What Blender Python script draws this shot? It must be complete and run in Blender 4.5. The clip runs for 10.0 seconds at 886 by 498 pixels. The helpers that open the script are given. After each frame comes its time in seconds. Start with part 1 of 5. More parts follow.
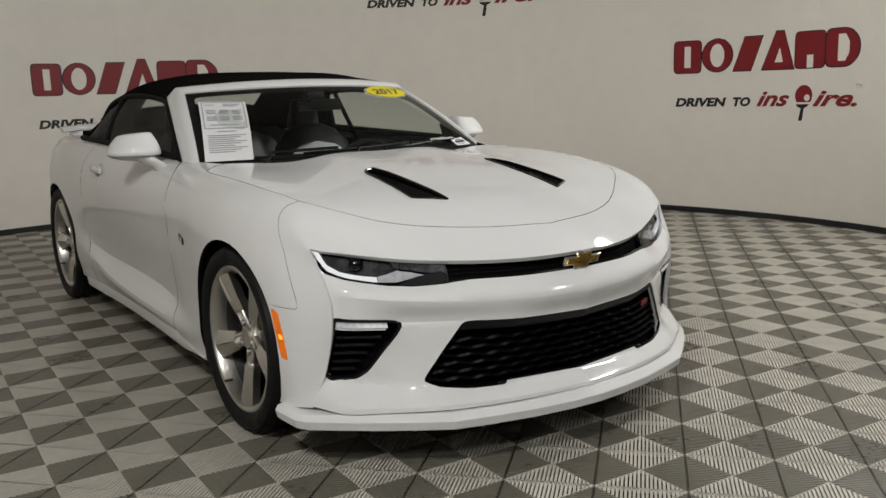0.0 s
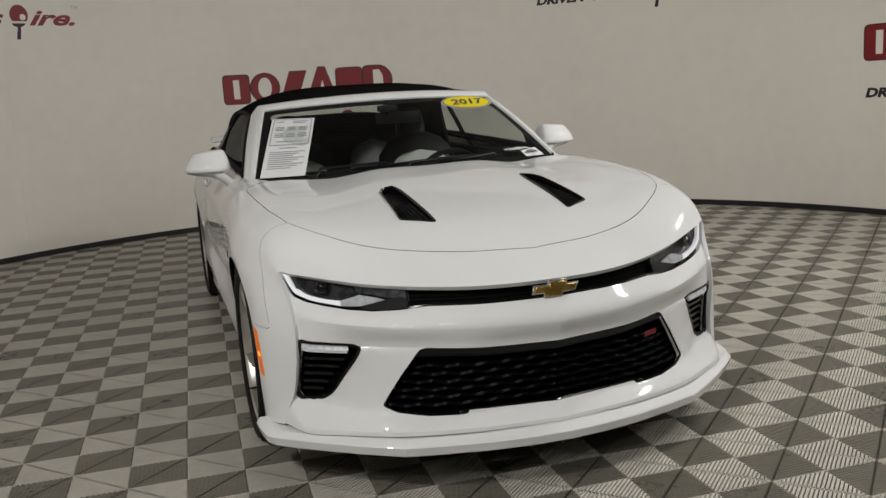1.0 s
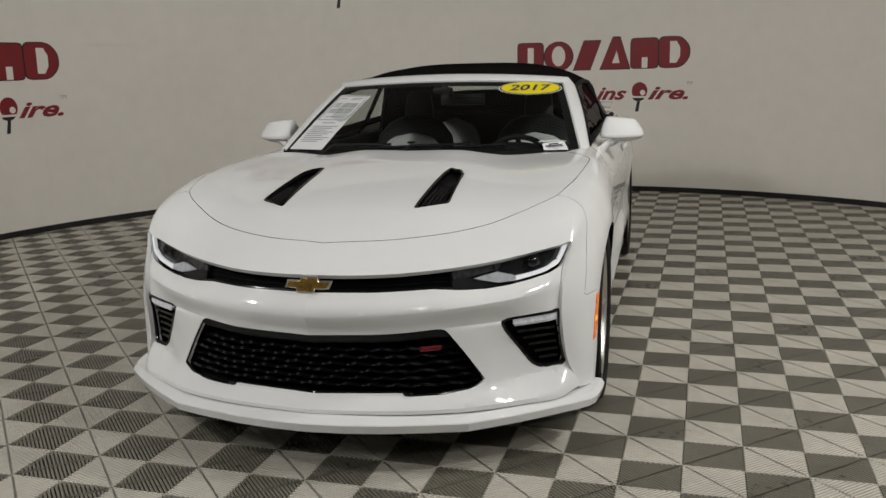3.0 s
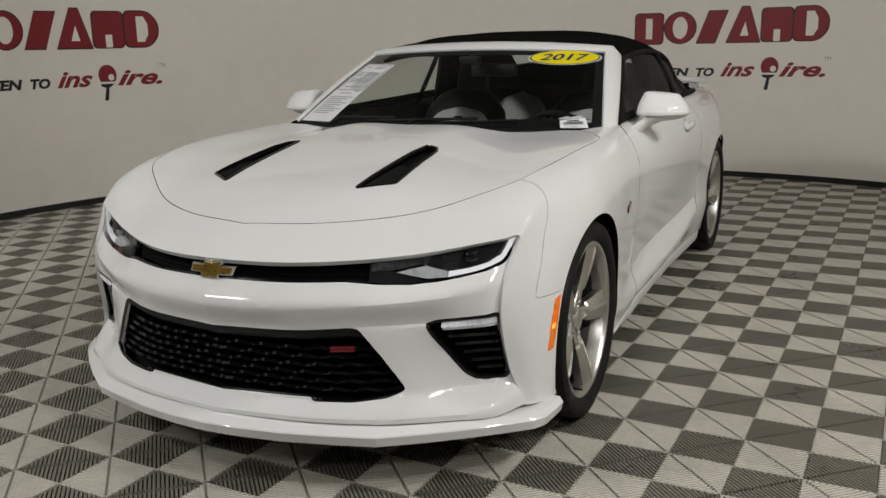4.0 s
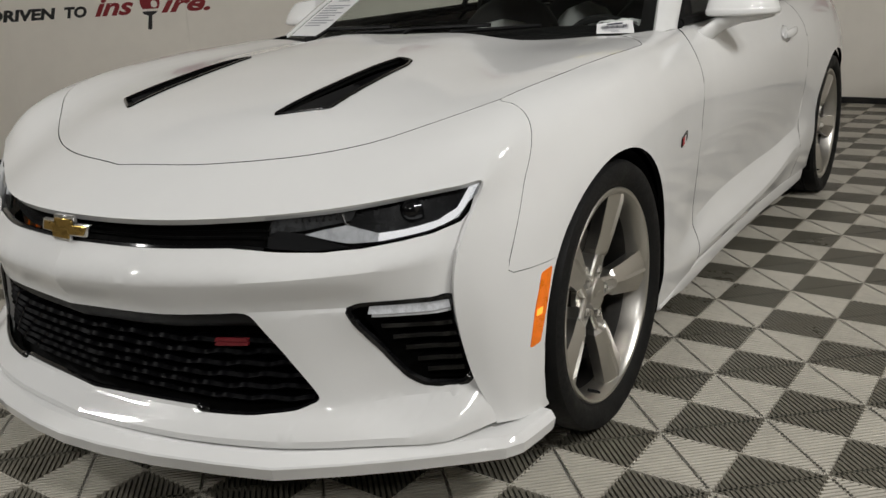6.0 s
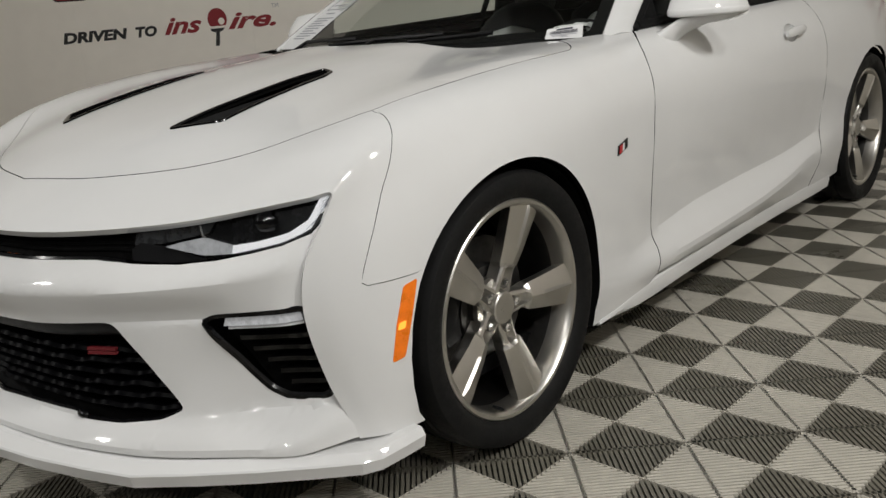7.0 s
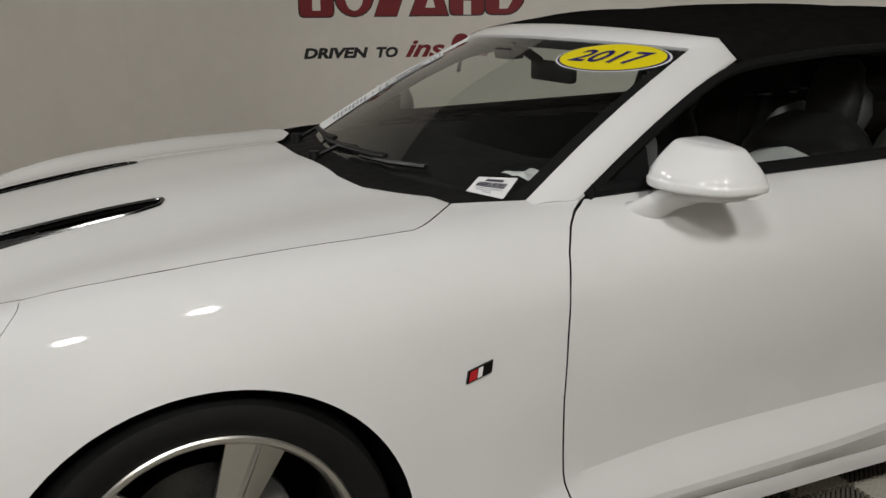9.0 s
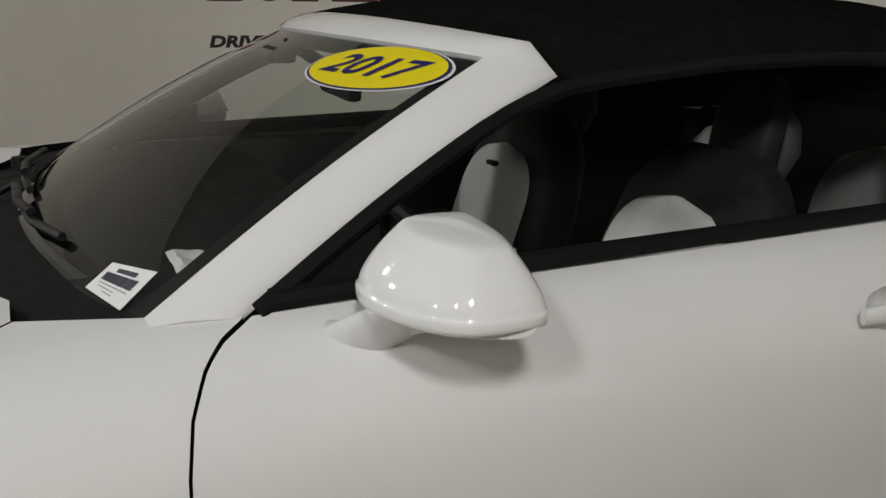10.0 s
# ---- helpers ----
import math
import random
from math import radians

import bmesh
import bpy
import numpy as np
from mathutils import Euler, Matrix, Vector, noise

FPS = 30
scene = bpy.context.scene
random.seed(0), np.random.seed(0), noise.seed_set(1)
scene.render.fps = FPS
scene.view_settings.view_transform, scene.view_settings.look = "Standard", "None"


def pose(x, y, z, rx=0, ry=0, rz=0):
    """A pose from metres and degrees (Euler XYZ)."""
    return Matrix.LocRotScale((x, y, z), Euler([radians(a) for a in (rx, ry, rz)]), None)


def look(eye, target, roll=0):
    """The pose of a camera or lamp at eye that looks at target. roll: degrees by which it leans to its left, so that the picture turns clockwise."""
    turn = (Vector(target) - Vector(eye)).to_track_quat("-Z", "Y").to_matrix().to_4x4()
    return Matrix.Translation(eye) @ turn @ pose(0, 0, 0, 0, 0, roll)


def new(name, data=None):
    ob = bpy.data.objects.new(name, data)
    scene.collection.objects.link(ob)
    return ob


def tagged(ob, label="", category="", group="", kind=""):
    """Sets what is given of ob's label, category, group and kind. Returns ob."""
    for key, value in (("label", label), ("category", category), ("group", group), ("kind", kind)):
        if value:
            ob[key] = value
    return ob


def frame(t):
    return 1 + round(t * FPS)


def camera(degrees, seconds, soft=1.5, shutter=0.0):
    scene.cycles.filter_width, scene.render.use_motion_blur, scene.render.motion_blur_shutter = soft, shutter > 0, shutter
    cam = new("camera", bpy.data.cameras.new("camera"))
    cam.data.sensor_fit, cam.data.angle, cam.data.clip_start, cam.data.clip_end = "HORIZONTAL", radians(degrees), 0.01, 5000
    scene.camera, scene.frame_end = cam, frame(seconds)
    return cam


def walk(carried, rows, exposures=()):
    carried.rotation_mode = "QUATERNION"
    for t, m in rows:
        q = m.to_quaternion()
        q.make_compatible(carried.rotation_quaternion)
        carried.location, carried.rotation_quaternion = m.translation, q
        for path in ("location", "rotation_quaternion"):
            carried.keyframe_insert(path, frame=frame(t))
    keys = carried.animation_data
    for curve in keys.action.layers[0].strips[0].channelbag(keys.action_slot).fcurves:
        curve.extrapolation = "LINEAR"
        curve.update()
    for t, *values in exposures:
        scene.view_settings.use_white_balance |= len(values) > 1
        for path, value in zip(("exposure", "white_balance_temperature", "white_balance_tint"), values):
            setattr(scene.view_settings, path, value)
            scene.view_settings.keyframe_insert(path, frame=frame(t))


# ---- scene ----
cam = camera(53.0, 10.0)
PATH = [
    (0, (-2.065, -3.03, 1.234), (-0.948, -1.41, 0.877), -1.6),
    (0.5, (-1.684, -3.167, 1.24), (-0.751, -1.434, 0.886), -2.7),
    (1, (-1.187, -3.408, 1.306), (-0.585, -1.535, 0.948), -3.6),
    (1.5, (-0.619, -3.615, 1.333), (-0.299, -1.673, 0.981), -3.9),
    (2, (-0.038, -3.698, 1.355), (-0.012, -1.731, 0.995), -4.2),
    (2.5, (0.605, -3.725, 1.37), (0.343, -1.776, 1.008), -3.7),
    (3, (1.12, -3.513, 1.341), (0.647, -1.612, 0.938), -1.4),
    (3.2, (1.317, -3.417, 1.315), (0.769, -1.538, 0.907), -1.7),
    (4.3, (1.755, -2.648, 1.263), (0.792, -0.962, 0.782), -1.0),
    (4.5, (1.766, -2.498, 1.239), (0.739, -0.859, 0.728), -1.4),
    (5, (1.671, -2.213, 1.167), (0.654, -0.582, 0.613), -1.5),
    (5.5, (1.624, -2.057, 1.116), (0.596, -0.437, 0.552), -1.9),
    (5.7, (1.643, -2.019, 1.125), (0.616, -0.4, 0.553), -2.3),
    (6.8, (2.04, -1.741, 1.081), (0.81, -0.263, 0.534), -4.5),
    (7, (2.136, -1.623, 1.083), (0.853, -0.186, 0.545), -4.9),
    (7.5, (2.348, -1.306, 1.115), (0.835, -0.105, 0.595), -6.1),
    (8, (2.48, -1.024, 1.212), (0.853, -0.015, 0.633), -3.9),
    (8.5, (2.418, -0.662, 1.309), (0.756, 0.299, 0.747), -0.5),
    (9, (2.353, -0.202, 1.332), (0.591, 0.592, 0.818), -0.4),
    (9.5, (2.139, 0.214, 1.331), (0.368, 0.984, 0.813), 0.1),
    (10, (1.829, 0.625, 1.327), (0.073, 1.416, 0.787), 0.8),
]
walk(cam, [(t, look(eye, target, roll)) for t, eye, target, roll in PATH], exposures=[(0.0, 0.1), (1.0, 0.06), (2.0, 0.0), (7.5, 0.0), (9.0, -0.12), (10.0, -0.22)])

# ---- light ----
world = bpy.data.worlds.new("world")
scene.world = world
world.use_nodes = True
world.node_tree.nodes["Background"].inputs[0].default_value = (0.9, 0.95, 1.0, 1)
world.node_tree.nodes["Background"].inputs[1].default_value = 0.02

CENTRE, RADIUS, CEILING = Vector((0.2, 1.48, 0)), 4.62, 3.7     # the round end of the studio


def spotlight(x, y, power, size=0.45):
    """The light of a round lamp under the ceiling that is aimed at the car; gives its pose."""
    m = look((x, y, CEILING - 0.30), AIM)
    data = bpy.data.lights.new("lamp_glow", "AREA")
    data.shape, data.size, data.energy, data.color = "DISK", size, power, (1.0, 0.99, 0.965)
    lamp = new("lamp_glow", data)
    lamp.matrix_basis = m @ Matrix.Translation((0, 0, -0.03))
    return m


AIM = (0.1, 0.9, 0.3)
# x, y and share of the power; the last two are added front fill
LAMPS = [(3.6, -1.6, 0.7), (3.8, 0.0, 1.0), (-3.15, -2.75, 1.25), (-2.4, -4.6, 0.5), (2.6, -4.6, 0.45)]
LAMP_POWER = 61.0

# ---- materials ----
def material(name, colour, rough=0.5, metal=0.0, coat=0.0, grain=None, bump=None, spread=0.12, spec=0.5):
    """A surface with a base colour that varies by grain (size per metre), and fine relief: bump is (size per metre, strength, metres)."""
    mat = bpy.data.materials.new(name)
    mat.use_nodes = True
    nodes, links = mat.node_tree.nodes, mat.node_tree.links
    bsdf = nodes["Principled BSDF"]
    bsdf.inputs["Base Color"].default_value = (*colour, 1)
    bsdf.inputs["Roughness"].default_value = rough
    bsdf.inputs["Metallic"].default_value = metal
    bsdf.inputs["Coat Weight"].default_value = coat
    bsdf.inputs["Coat Roughness"].default_value = 0.06
    bsdf.inputs["Specular IOR Level"].default_value = spec
    geo = nodes.new("ShaderNodeNewGeometry")
    if grain:
        total = None
        for size, share in ((grain, 1.0), (grain * 9, 0.6)):
            tex = nodes.new("ShaderNodeTexNoise")
            tex.inputs["Scale"].default_value = size
            tex.inputs["Detail"].default_value = 4
            links.new(geo.outputs["Position"], tex.inputs["Vector"])
            ramp = nodes.new("ShaderNodeMapRange")
            ramp.inputs["From Min"].default_value, ramp.inputs["From Max"].default_value = 0.3, 0.7
            ramp.inputs["To Min"].default_value, ramp.inputs["To Max"].default_value = 1 - spread * share, 1 + spread * share
            links.new(tex.outputs["Fac"], ramp.inputs["Value"])
            if total is None:
                total = ramp.outputs[0]
            else:
                mul = nodes.new("ShaderNodeMath")
                mul.operation = "MULTIPLY"
                links.new(total, mul.inputs[0])
                links.new(ramp.outputs[0], mul.inputs[1])
                total = mul.outputs[0]
        tint = nodes.new("ShaderNodeVectorMath")
        tint.operation = "SCALE"
        tint.inputs[0].default_value = colour
        links.new(total, tint.inputs["Scale"])
        links.new(tint.outputs[0], bsdf.inputs["Base Color"])
        worn = nodes.new("ShaderNodeMath")
        worn.operation = "MULTIPLY"
        worn.inputs[1].default_value = rough
        links.new(total, worn.inputs[0])
        links.new(worn.outputs[0], bsdf.inputs["Roughness"])
    if bump:
        tex = nodes.new("ShaderNodeTexNoise")
        tex.inputs["Scale"].default_value = bump[0]
        tex.inputs["Detail"].default_value = 3
        links.new(geo.outputs["Position"], tex.inputs["Vector"])
        node = nodes.new("ShaderNodeBump")
        node.inputs["Strength"].default_value = bump[1]
        node.inputs["Distance"].default_value = bump[2]
        links.new(tex.outputs["Fac"], node.inputs["Height"])
        links.new(node.outputs[0], bsdf.inputs["Normal"])
    return mat


def glow(name, colour, strength, base=(0.8, 0.8, 0.8), **more):
    mat = material(name, base, 0.3, **more)
    bsdf = mat.node_tree.nodes["Principled BSDF"]
    bsdf.inputs["Emission Color"].default_value = (*colour, 1)
    bsdf.inputs["Emission Strength"].default_value = strength
    return mat


def clear(name, tint, rough=0.0, gloss=1.0):
    """Thin glass: what lies behind it, tinted, and a mirror gloss that rises to grazing."""
    mat = bpy.data.materials.new(name)
    mat.use_nodes = True
    nodes, links = mat.node_tree.nodes, mat.node_tree.links
    nodes.remove(nodes["Principled BSDF"])
    see, shine, mix, rim, power, share = (nodes.new("ShaderNode" + k) for k in ("BsdfTransparent", "BsdfGlossy", "MixShader", "LayerWeight", "Math", "Math"))
    see.inputs[0].default_value = (*tint, 1)
    shine.inputs["Roughness"].default_value = rough
    shine.inputs[0].default_value = (gloss, gloss, gloss, 1)
    rim.inputs["Blend"].default_value = 0.5
    power.operation, share.operation = "POWER", "MULTIPLY_ADD"
    power.inputs[1].default_value = 5.0
    share.inputs[1].default_value, share.inputs[2].default_value = 0.96, 0.04
    links.new(rim.outputs["Facing"], power.inputs[0])
    links.new(power.outputs[0], share.inputs[0])
    links.new(share.outputs[0], mix.inputs[0])
    links.new(see.outputs[0], mix.inputs[1])
    links.new(shine.outputs[0], mix.inputs[2])
    links.new(mix.outputs[0], nodes["Material Output"].inputs[0])
    return mat


M = {
    "paint": material("white_paint", (0.745, 0.745, 0.74), 0.6, coat=1.0, grain=1.3, spread=0.012, spec=0.0),
    "wall": material("wall_vinyl", (0.86, 0.817, 0.745), 0.55, grain=0.8, spread=0.03, bump=(160, 0.015, 0.001)),
    "hall": material("hall_paint", (0.13, 0.125, 0.12), 0.7, grain=0.8, spread=0.04),
    "ceiling": material("ceiling_paint", (0.26, 0.26, 0.25), 0.9, grain=2.0, spread=0.03),
    "base": material("base_rubber", (0.012, 0.012, 0.012), 0.5, grain=6, spread=0.3),
    "red": material("red_print", (0.23, 0.010, 0.016), 0.5, grain=10, spread=0.05),
    "black_print": material("black_print", (0.012, 0.012, 0.013), 0.5),
    "tile_light": material("tile_grey", (0.565, 0.533, 0.465), 0.31, grain=3, spread=0.10, bump=(400, 0.1, 0.0006)),
    "tile_dark": material("tile_olive", (0.162, 0.151, 0.121), 0.31, grain=3, spread=0.14, bump=(400, 0.1, 0.0006)),
    "sub": material("floor_slab", (0.03, 0.029, 0.026), 0.8, grain=4, spread=0.2),
    "gloss_black": material("gloss_black", (0.003, 0.003, 0.0035), 0.15, coat=0.25, spec=0.3),
    "black": material("black_plastic", (0.005, 0.005, 0.0055), 0.5, grain=30, spread=0.15, bump=(900, 0.15, 0.0004), spec=0.25),
    "dark": material("under_black", (0.003, 0.003, 0.003), 0.9, grain=12, spread=0.2, spec=0.1),
    "rubber": material("tyre_rubber", (0.0052, 0.0052, 0.0052), 0.65, grain=14, spread=0.18, bump=(500, 0.2, 0.0005), spec=0.25),
    "alloy": material("alloy", (0.66, 0.64, 0.60), 0.33, metal=1.0, grain=5, spread=0.02),
    # darker copy of the alloy: shade behind the spokes put into its colour
    "alloy_shaded": material("alloy_barrel", (0.2, 0.193, 0.184), 0.36, metal=1.0, grain=9, spread=0.1),
    "steel": material("disc_steel", (0.09, 0.088, 0.085), 0.5, metal=1.0, grain=20, spread=0.2),
    "chrome": material("chrome", (0.75, 0.75, 0.75), 0.12, metal=1.0),
    "gold": material("gold_badge", (0.48, 0.31, 0.085), 0.28, metal=1.0, grain=40, spread=0.15),
    "canvas": material("canvas", (0.0095, 0.0093, 0.0088), 0.9, grain=25, spread=0.2, bump=(1100, 0.25, 0.0005), spec=0.0),
    "leather": material("black_leather", (0.017, 0.0172, 0.0175), 0.5, grain=20, spread=0.15, bump=(900, 0.12, 0.0004), spec=0.15),
    "cloth": material("grey_leather", (0.68, 0.69, 0.67), 0.55, grain=18, spread=0.05, bump=(700, 0.2, 0.0006)),
    "soft_grey": material("dark_grey_leather", (0.02, 0.02, 0.02), 0.5, grain=18, spread=0.1, bump=(900, 0.15, 0.0004), spec=0.3),
    "grille": material("grille_black", (0.0018, 0.0018, 0.0024), 0.36, grain=30, spread=0.1, spec=0.04),
    "dash": material("dash_black", (0.008, 0.008, 0.0082), 0.7, grain=20, spread=0.15, spec=0.1),
    "mid_grey": material("mid_grey_leather", (0.06, 0.06, 0.06), 0.5, grain=18, spread=0.1, spec=0.3),
    "amber": glow("amber_lens", (1.0, 0.20, 0.004), 0.16, (0.80, 0.17, 0.002), coat=0.5, grain=40, spread=0.15),
    "amber_bulb": glow("amber_bulb", (1.0, 0.42, 0.06), 0.9, (0.9, 0.35, 0.03)),
    "lamp": material("lamp_dark", (0.006, 0.0062, 0.0068), 0.25, coat=0.2, grain=30, spread=0.2),
    "drl": glow("daylight_strip", (1.0, 1.0, 1.0), 0.42),
    "wedge": glow("lamp_wedge", (1.0, 1.0, 1.0), 0.10, (0.42, 0.43, 0.44), grain=60, spread=0.2),
    "bar_lens": glow("bar_lens", (1.0, 1.0, 1.0), 0.20, (0.30, 0.31, 0.33), grain=70, spread=0.3),
    "lamp_grey": material("lamp_grey", (0.035, 0.036, 0.037), 0.3, coat=0.4, grain=50, spread=0.25),
    "strip": material("clear_lens", (0.72, 0.73, 0.75), 0.15, coat=1.0, grain=60, spread=0.1),
    "paper": material("paper", (0.78, 0.78, 0.78), 0.6, grain=12, spread=0.02),
    "ink": material("ink_grey", (0.36, 0.36, 0.39), 0.7),
    "ink_dark": material("ink_dark", (0.04, 0.04, 0.06), 0.7),
    "yellow": material("yellow_vinyl", (0.82, 0.68, 0.005), 0.45, grain=12, spread=0.03),
    "navy": material("navy_print", (0.015, 0.01, 0.12), 0.5),
    "flag_red": material("badge_red", (0.45, 0.012, 0.02), 0.3),
    "ss_red": material("badge_red_dark", (0.17, 0.014, 0.02), 0.4),
    "white": material("white_plastic", (0.8, 0.8, 0.8), 0.35),
    "bulb": glow("lamp_face", (1.0, 0.95, 0.88), 6.0),
    "glass": clear("window_glass", (0.80, 0.84, 0.81)),
    "side_glass": clear("side_glass", (0.84, 0.87, 0.85), gloss=0.22),
    "lens": clear("lamp_lens", (0.80, 0.81, 0.83), gloss=0.55),
}

# ---- building helpers ----
from mathutils.geometry import delaunay_2d_cdt


def mesh_of(name, bm, mats, sharp=38):
    """A mesh from a bmesh, smooth but for its sharp edges."""
    me = bpy.data.meshes.new(name)
    for f in bm.faces:
        f.smooth = True
    bm.normal_update()
    bm.to_mesh(me)
    bm.free()
    for m in (mats if isinstance(mats, (list, tuple)) else [mats]):
        me.materials.append(m)
    me.set_sharp_from_angle(angle=radians(sharp))
    return me


def part(name, bm, mats, parent=None, label="", sharp=38, at=None):
    ob = new(name, mesh_of(name, bm, mats, sharp))
    if parent is not None:
        ob.parent = parent
    if at is not None:
        ob.matrix_basis = at
    if label:
        ob["label"] = label
    return ob


def empty(name, x=0, y=0, z=0):
    ob = new(name)
    ob.empty_display_size = 0.2
    ob.location = (x, y, z)
    return ob


def mirrored(bm):
    """A copy of the bmesh on the other side of the car's middle plane."""
    other = bm.copy()
    for v in other.verts:
        v.co.x = -v.co.x
    bmesh.ops.reverse_faces(other, faces=other.faces[:])
    return other


def smooth_line(keys):
    """A smooth function through rising (u, value) keys, without overshoot."""
    u = np.array([k[0] for k in keys], float)
    w = np.array([k[1] for k in keys], float)
    h, d = np.diff(u), np.diff(w) / np.diff(u)
    m = np.zeros(len(u))
    m[0], m[-1] = d[0], d[-1]
    for i in range(1, len(u) - 1):
        if d[i - 1] * d[i] > 0:
            a, b = 2 * h[i] + h[i - 1], h[i] + 2 * h[i - 1]
            m[i] = (a + b) / (a / d[i - 1] + b / d[i])

    def f(t):
        if t <= u[0]:
            return float(w[0] + m[0] * (t - u[0]))
        if t >= u[-1]:
            return float(w[-1] + m[-1] * (t - u[-1]))
        i = int(np.searchsorted(u, t, side="right")) - 1
        s = (t - u[i]) / h[i]
        return float((1 + 2 * s) * (1 - s) ** 2 * w[i] + s * (1 - s) ** 2 * h[i] * m[i] + s * s * (3 - 2 * s) * w[i + 1] + s * s * (s - 1) * h[i] * m[i + 1])
    return f


def within(poly, x, y):
    ins, j = False, len(poly) - 1
    for i in range(len(poly)):
        (xi, yi), (xj, yj) = poly[i], poly[j]
        if (yi > y) != (yj > y) and x < (xj - xi) * (y - yi) / (yj - yi) + xi:
            ins = not ins
        j = i
    return ins


def fine(poly, step):
    """The closed outline with no edge longer than step."""
    out = []
    for i, a in enumerate(poly):
        b = poly[(i + 1) % len(poly)]
        n = max(1, math.ceil(math.dist(a, b) / step))
        out += [(a[0] + (b[0] - a[0]) * k / n, a[1] + (b[1] - a[1]) * k / n) for k in range(n)]
    return out


def rounded(poly, r, n=4):
    """The closed outline with its corners rounded."""
    out = []
    for i, p in enumerate(poly):
        p, a, b = Vector(p), Vector(poly[i - 1]), Vector(poly[(i + 1) % len(poly)])
        ra = min(r, (a - p).length * 0.45)
        rb = min(r, (b - p).length * 0.45)
        s, e = p + (a - p).normalized() * ra, p + (b - p).normalized() * rb
        for k in range(n + 1):
            t = k / n
            q = s * (1 - t) ** 2 + p * 2 * t * (1 - t) + e * t * t
            out.append((q.x, q.y))
    return out


def sheet(surface, outer, holes=(), step=0.03, edge=0.0, out=None, lines=(), slot=0):
    """A trimmed piece of a surface(u, v), with its rim (and the rims of its holes) turned in by edge metres; lines are creases."""
    pts, edges = [], []
    loops = [fine(l, step) for l in (outer, *holes)]
    for l in loops:
        n0 = len(pts)
        pts += l
        edges += [(n0 + i, n0 + (i + 1) % len(l)) for i in range(len(l))]
    for l in lines:
        l = [p for p in l if within(outer, *p) and not any(within(h, *p) for h in holes)]
        n0 = len(pts)
        pts += l
        edges += [(n0 + i, n0 + i + 1) for i in range(len(l) - 1) if math.dist(l[i], l[i + 1]) < step * 3]
    rim = np.array(pts)
    us = np.arange(min(p[0] for p in outer) + step / 2, max(p[0] for p in outer), step)
    vs = np.arange(min(p[1] for p in outer) + step / 2, max(p[1] for p in outer), step)
    for iu, u in enumerate(us):
        for v in vs + (step / 2 if iu % 2 else 0):
            if within(outer, u, v) and not any(within(h, u, v) for h in holes) and np.min(np.hypot(rim[:, 0] - u, rim[:, 1] - v)) > step * 0.5:
                pts.append((u, v))
    flat, _, faces, *_ = delaunay_2d_cdt([Vector(p) for p in pts], edges, [], 0, 1e-6)
    bm = bmesh.new()
    verts = [bm.verts.new(surface(p.x, p.y)) for p in flat]
    for f in faces:
        cu, cv = sum(flat[i].x for i in f) / len(f), sum(flat[i].y for i in f) / len(f)
        if within(outer, cu, cv) and not any(within(h, cu, cv) for h in holes):
            try:
                bm.faces.new([verts[i] for i in f])
            except ValueError:
                pass
    for v in [v for v in bm.verts if not v.link_faces]:
        bm.verts.remove(v)
    bm.normal_update()
    mid = sum((f.calc_center_median() for f in bm.faces), Vector()) / len(bm.faces)
    nor = sum((f.normal * f.calc_area() for f in bm.faces), Vector())
    if nor.dot(Vector(out) if out else mid - Vector((0, 1.4, 0.4))) < 0:
        bmesh.ops.reverse_faces(bm, faces=bm.faces[:])
        bm.normal_update()
    if edge:
        turn_in(bm, edge, slot)
    return bm


def turn_in(bm, depth, slot=0):
    """Gives the open rim of a sheet a flange, turned in along the normals."""
    rim = [e for e in bm.edges if len(e.link_faces) == 1]
    low = {}
    for e in rim:
        for v in e.verts:
            if v not in low:
                low[v] = bm.verts.new(v.co - v.normal * depth)
    for e in rim:
        loop = e.link_loops[0]
        a, b = loop.vert, loop.link_loop_next.vert
        f = bm.faces.new((b, a, low[a], low[b]))
        f.material_index = slot
    bm.normal_update()


def box(bm, x0, x1, y0, y1, z0, z1, bevel=0.0, m=None, slot=0):
    made = bmesh.ops.create_cube(bm, size=1.0)["verts"]
    for v in made:
        v.co = Vector(((x0 + x1) / 2 + v.co.x * (x1 - x0), (y0 + y1) / 2 + v.co.y * (y1 - y0), (z0 + z1) / 2 + v.co.z * (z1 - z0)))
    faces = {f for v in made for f in v.link_faces}
    for f in faces:
        f.material_index = slot
    if bevel:
        out = bmesh.ops.bevel(bm, geom=list({e for v in made for e in v.link_edges}), offset=bevel, segments=2, affect="EDGES", profile=0.6)
        made = out["verts"]
    if m is not None:
        bmesh.ops.transform(bm, matrix=m, verts=list({v for v in made}))
    return made


def lathe(bm, profile, n=64, m=None, slot=0, closed=False):
    """Turns (radius, x) pairs round the x axis."""
    rings = []
    for r, x in profile:
        ring = []
        for k in range(n):
            a = 2 * math.pi * k / n
            co = Vector((x, r * math.cos(a), r * math.sin(a)))
            ring.append(bm.verts.new(m @ co if m is not None else co))
        rings.append(ring)
    todo = list(zip(rings, rings[1:])) + ([(rings[-1], rings[0])] if closed else [])
    for a, b in todo:
        for k in range(n):
            f = bm.faces.new((a[k], a[(k + 1) % n], b[(k + 1) % n], b[k]))
            f.material_index = slot
    return rings


